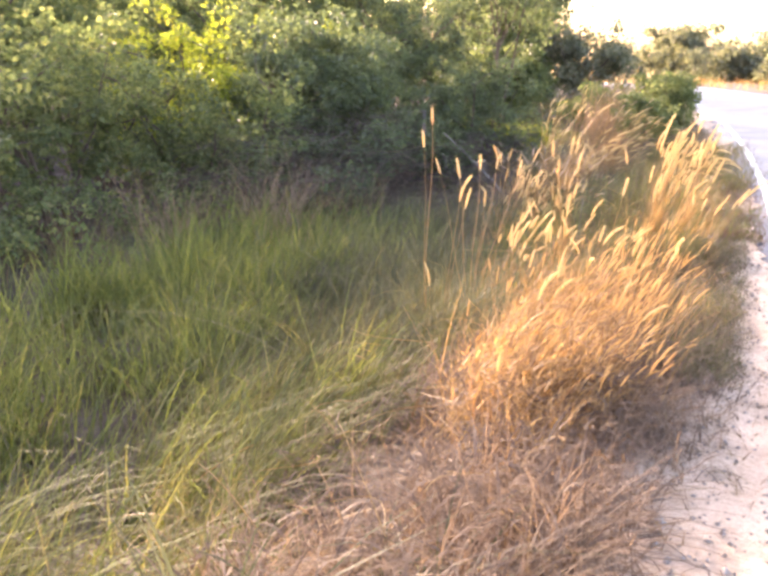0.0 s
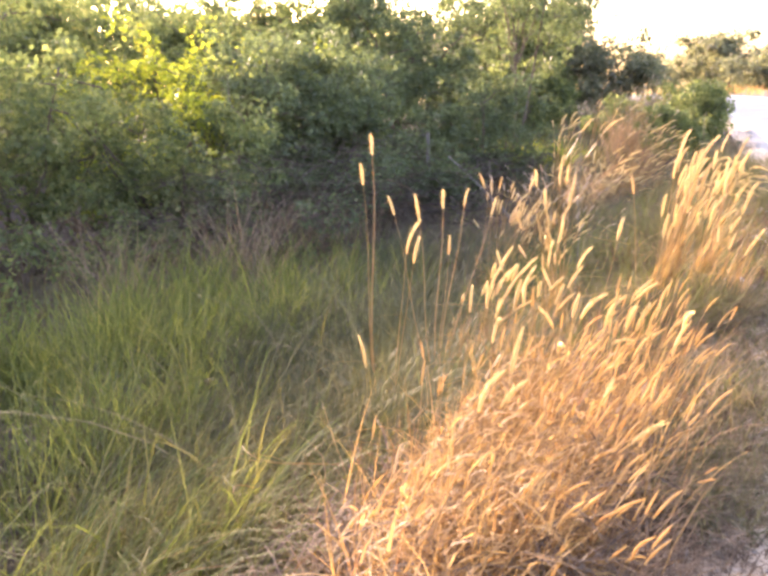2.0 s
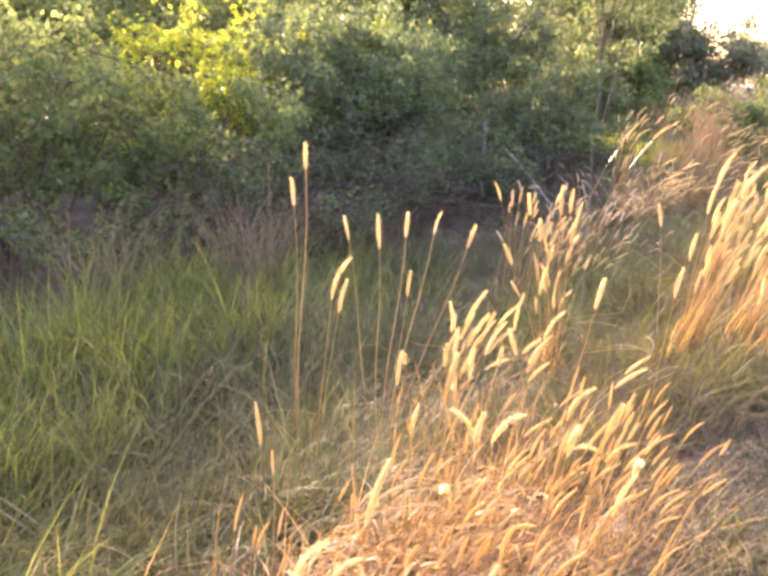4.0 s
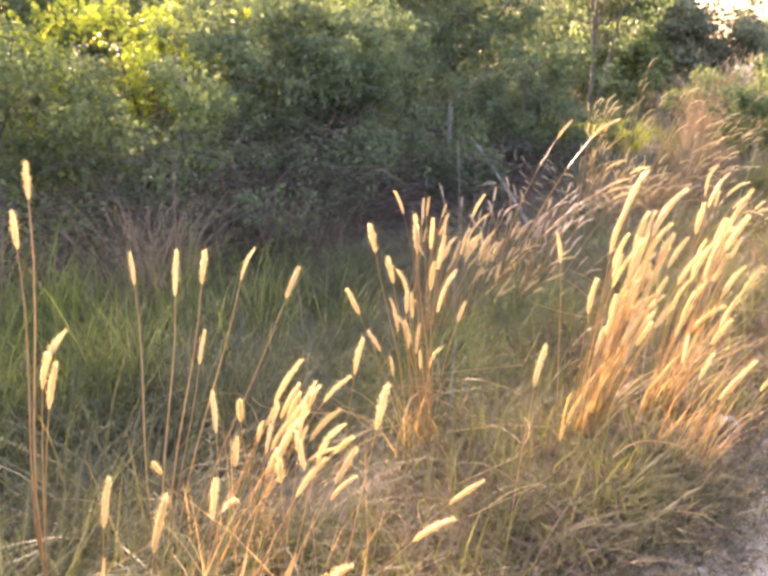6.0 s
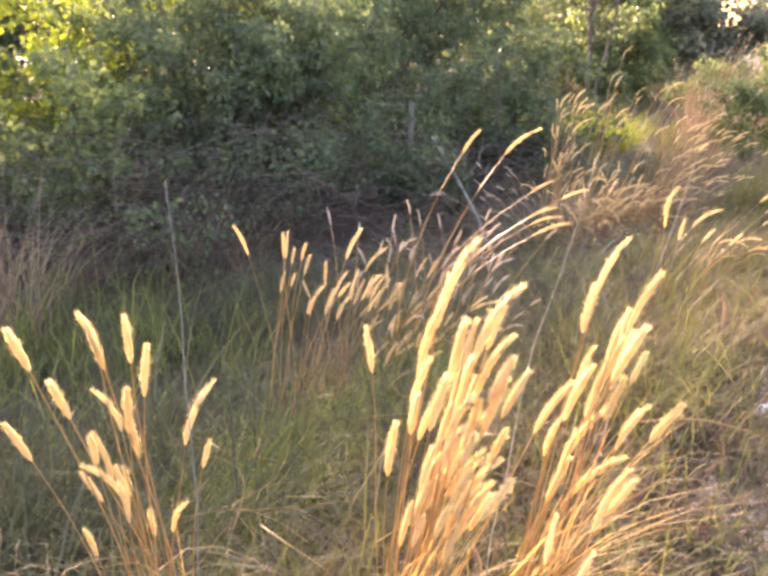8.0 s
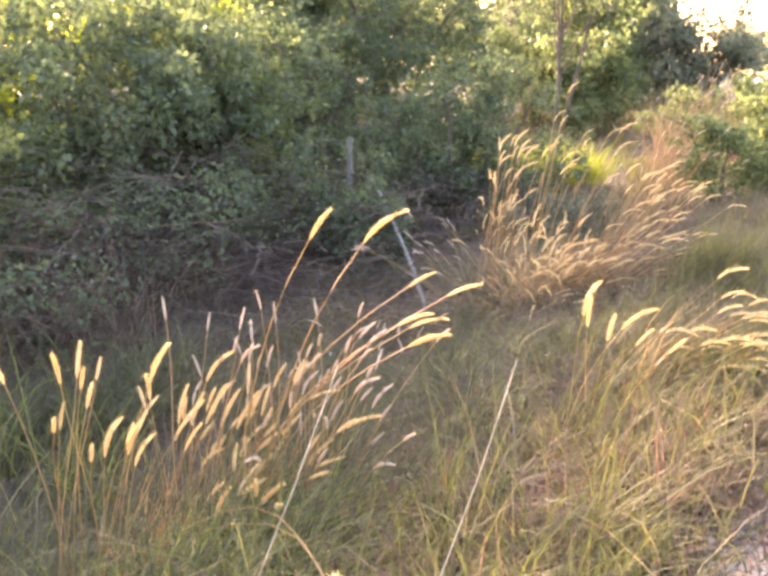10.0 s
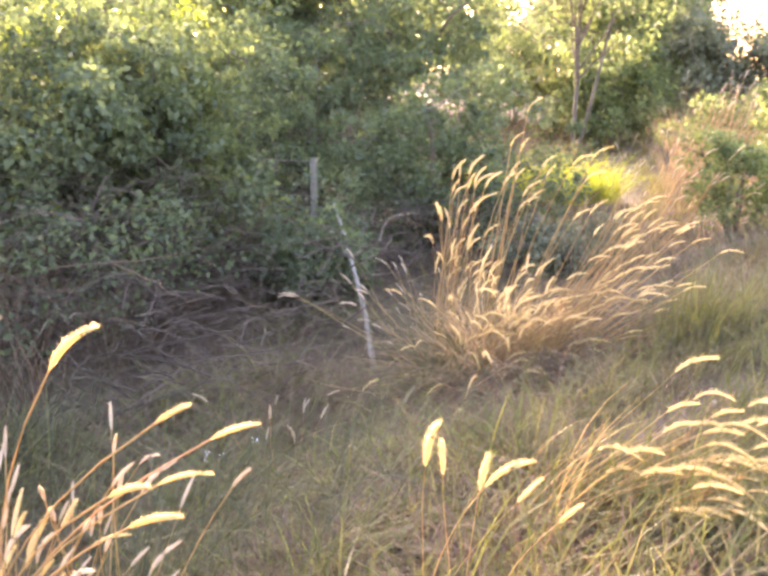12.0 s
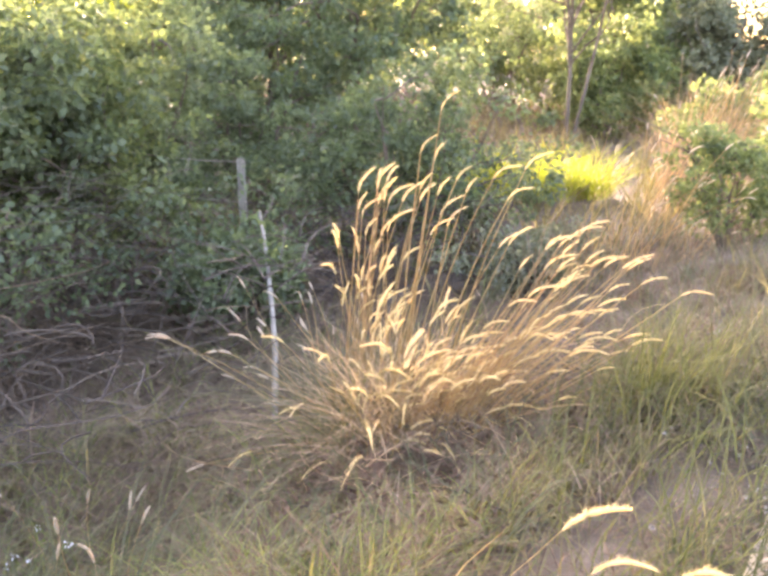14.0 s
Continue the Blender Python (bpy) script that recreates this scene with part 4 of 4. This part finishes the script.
# distant hill beyond the bend
u = np.linspace(-1, 1, 60)
V = np.linspace(0, 1, 14)
U, VV = np.meshgrid(u, V, indexing="ij")
crest = 30 * np.exp(-((U / 0.5) ** 2)) + 1.2 * np.sin(U * 21) + 0.8 * np.sin(U * 47)
hx, hy = 50 + 34 * U, 420 + 60 * VV
v = np.stack([hx, hy, -18 + np.maximum(crest, 2) * np.sin(VV * np.pi / 2)], -1).reshape(-1, 3)
i = np.arange(59)[:, None] * 14 + np.arange(13)[None]
tagged(new("hill_backdrop", mesh_np("hill", v, np.stack([i, i + 14, i + 15, i + 1], -1).reshape(-1, 4), M_HILL)), "blue-grey wooded hill in the far distance", "hill", kind="structure")


# ---------------------------------------------------------------- undergrowth
def twigs(name, n, s0, s1, d0, d1, length, up, thick, label, material=None):
    pieces = []
    for _ in range(n):
        s, d = rng.uniform(s0, s1), rng.uniform(d0, d1)
        b = on_ground(s, d) + np.array([0, 0, rng.uniform(0, up)])
        L, a, e = rng.uniform(*length), rng.uniform(0, 2 * np.pi), rng.uniform(-0.2, 0.9)
        u = np.linspace(0, 1, 6)
        bow = rng.normal(0, 0.25) * L
        p = b + np.stack([L * u * math.cos(a) * math.cos(e) - bow * np.sin(u * 3.1) * math.sin(a), L * u * math.sin(a) * math.cos(e) + bow * np.sin(u * 3.1) * math.cos(a), L * u * math.sin(e) - 0.35 * L * u**2], 1)
        p[:, 2] = np.maximum(p[:, 2], b[2] - rng.uniform(0, up) * u)
        t = rng.uniform(*thick)
        pieces.append(tube(p, np.linspace(t, t * 0.4, 6), 3))
    v, q = joined(pieces)
    return tagged(new(name, mesh_np(name, v, q, material or M_TWIG)), label, "undergrowth", kind="stuff")


twigs("undergrowth", 800, 11, 17.5, 3.2, 6.2, (0.3, 1.0), 0.8, (0.003, 0.008), "tangle of brown dead twigs under the shrubs")
twigs("undergrowth", 700, 8.5, 14, 4.6, 7.0, (0.4, 1.3), 1.3, (0.002, 0.006), "brown dead stems at the foot of the shrubs")
woodland("undergrowth_leaf", 420, 9.5, 18, 4.6, 8.0, 1.3, 0.06, M_LEAF_DARK, "dark creepers and leaves under the shrubs", 0.12, 0.3)
woodland("undergrowth_leaf", 260, 3.0, 11, 6.0, 9.0, 1.2, 0.07, M_LEAF, "shaded green creepers at the edge of the ditch", 0.12, 0.3)
twigs("fallen_stalks", 120, 10.5, 16, 2.6, 6.4, (0.4, 1.1), 0.5, (0.002, 0.0055), "long pale dead stalks lying across the undergrowth", M_PINK)
twigs("fallen_stalks", 260, 0.5, 8.5, 0.3, 2.4, (0.2, 0.6), 0.3, (0.0015, 0.0035), "dry broken stalks lying through the grass", M_STALK)
twigs("fallen_stalks", 130, 11.9, 13.6, 1.1, 2.7, (0.2, 0.6), 0.22, (0.0018, 0.004), "pale broken stalks round the plume grass", M_ROSE)
twigs("fallen_twigs", 350, 9, 15, 0.8, 3.5, (0.2, 0.7), 0.08, (0.0015, 0.004), "dead stalks lying on trampled grass")


def canes(name, n, s, d, rad, h, label, split=3, material=None, lean=(0.05, 0.4), width=(0.005, 0.011)):
    at = on_ground(s, d)
    top = thing(name, at, label, "dead weed")
    for k in range(split):
        m = n // split
        r, a = rad * np.sqrt(rng.uniform(0, 1, m)), 2 * np.pi * (k + rng.uniform(0, 1, m)) / split
        b = np.stack([r * np.cos(a), r * np.sin(a), 0 * r], 1)
        v, q = strips(b, rng.uniform(*h, m), rng.uniform(0, 6.28, m), rng.uniform(*lean, m), rng.uniform(0.1, 0.9, m), rng.uniform(*width, m), 5)
        part("tuft", mesh_np("tuft", v, q, material or M_PINK), top)


fern_at = on_ground(20.4, 4.7)
fern = thing("fern_clump", fern_at, "bright yellow-green sunlit fern clump on the bank", "fern")
for ox, oy, k in ((0.0, 0.0, 260), (0.6, -0.15, 260), (-0.6, 0.2, 200), (-1.2, -0.1, 160), (0.3, 0.5, 160), (1.05, 0.1, 200)):
    r, a = 0.28 * np.sqrt(rng.uniform(0, 1, k)), rng.uniform(0, 2 * np.pi, k)
    base = np.stack([ox + r * np.cos(a), oy + r * np.sin(a), 0 * r], 1)
    v, q = strips(base, rng.uniform(0.45, 1.05, k), a + rng.normal(0, 0.5, k), rng.uniform(0.1, 0.7, k), rng.uniform(0.3, 1.0, k), rng.uniform(0.012, 0.028, k), 5)
    part("frond", mesh_np("frond", v, q, M_FERN), fern)
canes("dead_weed", 240, 8.8, 5.0, 0.36, (0.85, 1.5), "pale brown dead weed with drooping tips", 3, M_WEED)
canes("dead_weed", 140, 7.6, 5.7, 0.36, (0.75, 1.35), "pale brown dead weed beside green grass", 3, M_WEED)
for s, d, k in ((9.8, 5.6, 1.0), (10.6, 4.9, 0.9), (12.0, 5.2, 1.1), (7.0, 6.6, 1.0), (11.4, 5.9, 1.15), (8.2, 5.6, 0.9)):
    canes("dead_weed", 150, s, d, 0.55, (0.5 * k, 1.15 * k), "brown tangled dead weed in front of the shrubs", 3, M_BROWN)
canes("dry_reed", 330, 12.7, 1.95, 0.3, (0.35, 0.8), "rosy tan leaves at the heart of the plume grass", 3, M_ROSE)
canes("plume_leaf", 210, 12.85, 2.2, 0.22, (0.4, 0.95), "grey-green leaves radiating from the foot of the plume grass", 3, M_GREY, (0.4, 1.5), (0.006, 0.013))
canes("plume_leaf", 150, 12.6, 1.9, 0.3, (0.35, 0.8), "pale dry leaves bent down round the plume grass", 3, M_WEED, (0.7, 1.7))
canes("dead_weed", 160, 11.0, 5.0, 0.5, (0.6, 1.0), "pale brown dead weed under a shrub", 3, M_WEED)


# ---------------------------------------------------------------- pole, post, litter
def rod(name, a, b, r0, r1, material, label, category, bend=0.02, sides=8):
    a, b = np.asarray(a, float), np.asarray(b, float)
    u = np.linspace(0, 1, 10)[:, None]
    p = (b - a) * u + np.array([bend, bend, 0]) * np.sin(u * np.pi) + np.array([0.006, -0.004, 0]) * np.sin(u * 17)
    v, q = tube(p, np.linspace(r0, r1, 10) * (1 + 0.08 * np.sin(np.arange(10) * 2.3)), sides)
    bm = bmesh.new()
    vs = [bm.verts.new(c) for c in v]
    for f in q:
        bm.faces.new([vs[j] for j in f])
    bm.faces.new(vs[:sides])
    bm.faces.new(vs[-sides:])
    bmesh.ops.recalc_face_normals(bm, faces=bm.faces)
    me = bpy.data.meshes.new(name)
    bm.to_mesh(me)
    bm.free()
    me.materials.append(material)
    for f in me.polygons:
        f.use_smooth = True
    ob = new(name, me)
    ob.location = a
    return tagged(ob, label, category)


rod("leaning_pole", (2.18, 12.42, -1.0), (1.02, 15.3, 0.06), 0.023, 0.014, M_POLE, "pale bleached stick leaning into a green shrub", "pole", 0.05)
for (s, d), tip in (((6.97, 0.36), (2.5, 7.28, 1.14)), ((7.33, 0.28), (2.74, 7.25, 1.18))):
    rod("bare_stem", on_ground(s, d, -0.02), tip, 0.0020, 0.0008, M_STEM, "long thin bare grass stem rising out of a golden clump", "grass stem", -0.06)
rod("thin_cane", to_world(6.85, 1.1, -0.28), to_world(6.84, 1.1, 1.15), 0.0022, 0.001, M_POLE, "thin upright grey cane in front of the dark undergrowth", "cane", 0.01)


def post(at, height):
    top = thing("fence_post", at, "weathered grey concrete fence post behind the shrub", "fence post")
    bm = bmesh.new()
    bmesh.ops.create_cube(bm, size=1.0, matrix=Matrix.Translation((0, 0, height / 2)) @ Matrix.Diagonal((0.062, 0.062, height, 1)))
    bmesh.ops.bevel(bm, geom=list(bm.edges), offset=0.012, segments=2, affect="EDGES")
    me = bpy.data.meshes.new("shaft")
    bm.to_mesh(me)
    bm.free()
    me.materials.append(M_POST)
    part("shaft", me, top)
    for z in (height * 0.98, height * 0.7):
        u = np.linspace(0, 1, 14)
        p = np.stack([-1.9 + 1.96 * u, 0.75 - 0.78 * u, z - 0.18 * u * (1 - u)], 1)
        v, q = tube(p, np.full(14, 0.004), 4)
        part("wire", mesh_np("wire", v, q, M_WIRE), top, "sagging rusty wire")


post(Vector((0.68, 15.75, -0.85)), 1.28)


def scrap(at, size, seed, label):
    r = np.random.default_rng(seed)
    n = 9
    g = np.linspace(-0.5, 0.5, n)
    X, Y = np.meshgrid(g, g, indexing="ij")
    Z = 0.22 + 0.16 * np.sin(X * 9 + seed) * np.cos(Y * 7 - seed) + r.normal(0, 0.05, X.shape) - 0.8 * (X**2 + Y**2)
    v = np.stack([X * (1 + 0.2 * np.sin(5 * Y)), 0.65 * Y * (1 + 0.2 * np.cos(4 * X)), np.maximum(Z, 0.01)], -1).reshape(-1, 3) * size
    i = np.arange(n - 1)[:, None] * n + np.arange(n - 1)[None]
    me = mesh_np("scrap", v, np.stack([i, i + n, i + n + 1, i + 1], -1).reshape(-1, 4), M_LITTER)
    ob = new("plastic_scrap", me)
    ob.location, ob.rotation_euler = at, (0, 0, r.uniform(0, 6))
    sol = ob.modifiers.new("thickness", "SOLIDIFY")
    sol.thickness = 0.003
    return tagged(ob, label, "litter", "litter on the verge")


scrap((2.66, 6.88, 0.04), 0.16, 1, "crumpled white plastic scrap on the dusty verge")
scrap((3.30, 8.28, 0.04), 0.15, 2, "white plastic scrap lying on the dusty verge")
scrap((3.84, 9.66, 0.04), 0.13, 3, "crumpled white plastic cup beside the grass")


def pebbles(name, n, label):
    s, d = rng.uniform(-1, 14, n), -0.05 + rng.normal(0, 0.22, n)
    at = to_world(s, d, 0.038 + fall(s))
    size = rng.uniform(0.004, 0.013, n) * (1 + 1.5 * (rng.uniform(0, 1, n) > 0.96))
    shape = np.array([[1, 0, 0], [0, 1, 0], [-1, 0, 0], [0, -1, 0], [0, 0, 0.9], [0, 0, -0.5]])
    tri = np.array([[0, 1, 4], [1, 2, 4], [2, 3, 4], [3, 0, 4], [1, 0, 5], [2, 1, 5], [3, 2, 5], [0, 3, 5]])
    turn = rng.uniform(0, 6.28, n)
    v = shape[None] * rng.uniform(0.6, 1.3, (n, 6, 1))
    v = np.stack([v[..., 0] * np.cos(turn)[:, None] - v[..., 1] * np.sin(turn)[:, None], v[..., 0] * np.sin(turn)[:, None] + v[..., 1] * np.cos(turn)[:, None], v[..., 2]], -1)
    v = v * size[:, None, None] + at[:, None]
    f = (np.arange(n)[:, None, None] * 6 + tri[None]).reshape(-1, 3)
    return tagged(new(name, mesh_np(name, v.reshape(-1, 3), f, M_STONE, False)), label, "gravel", kind="stuff")


pebbles("gravel", 3500, "loose pebbles and clods on the dusty verge")


# ---------------------------------------------------------------- fallen branch and a small flowering weed
def fallen_branch(a, b, seed, label):
    """A bare branch held off the ground by its own broken side twigs."""
    r = np.random.default_rng(seed)
    a, b = np.asarray(a, float), np.asarray(b, float)
    foot = np.array([a[0], a[1], -0.84])
    top = thing("fallen_branch", foot, label, "branch", "fallen branches")
    main = wander(a - foot, b - foot, 9, 0.03, r)
    v, q = tube(main, np.linspace(0.0065, 0.0025, 9), 6)
    part("stem", mesh_np("stem", v, q, M_PINK), top)
    for j in (1, 4, 7):
        end = main[j] + np.array([r.normal(0, 0.3), r.normal(0, 0.3), 0])
        end[2] = -0.03
        v, q = tube(wander(main[j], end, 7, 0.04, r), np.linspace(0.003, 0.0015, 7), 5)
        part("side_twig", mesh_np("side_twig", v, q, M_TWIG), top)


fallen_branch((-0.45, 12.7, -0.02), (0.62, 13.6, 0.07), 3, "bare pale branch lying across dark undergrowth")
fallen_branch((0.10, 12.8, 0.04), (0.70, 12.9, -0.22), 5, "short bare branch lying below a larger one")

weed_at = on_ground(11.1, 2.87)
weed = thing("flowering_weed", weed_at, "small green weed with tiny white flowers", "weed")
wr = np.random.default_rng(77)
for k in range(5):
    tip = np.array([wr.normal(0, 0.06), wr.normal(0, 0.06), wr.uniform(0.2, 0.34)])
    line_ = wander((0, 0, -0.02), tip, 6, 0.01, wr)
    v, q = tube(line_, np.linspace(0.003, 0.0015, 6), 4)
    stem = part("stem", mesh_np("stem", v, q, M_GREEN), weed)
    v, q = leaves(line_[1:5], np.full(4, 0.035), 7, 0.03)
    part("foliage", mesh_np("foliage", v, q, M_GREEN), stem)
    v, q = leaves(line_[5:], np.full(1, 0.012), 7, 0.014)
    part("flower", mesh_np("flower", v, q, M_LITTER), stem, "tiny white flower")
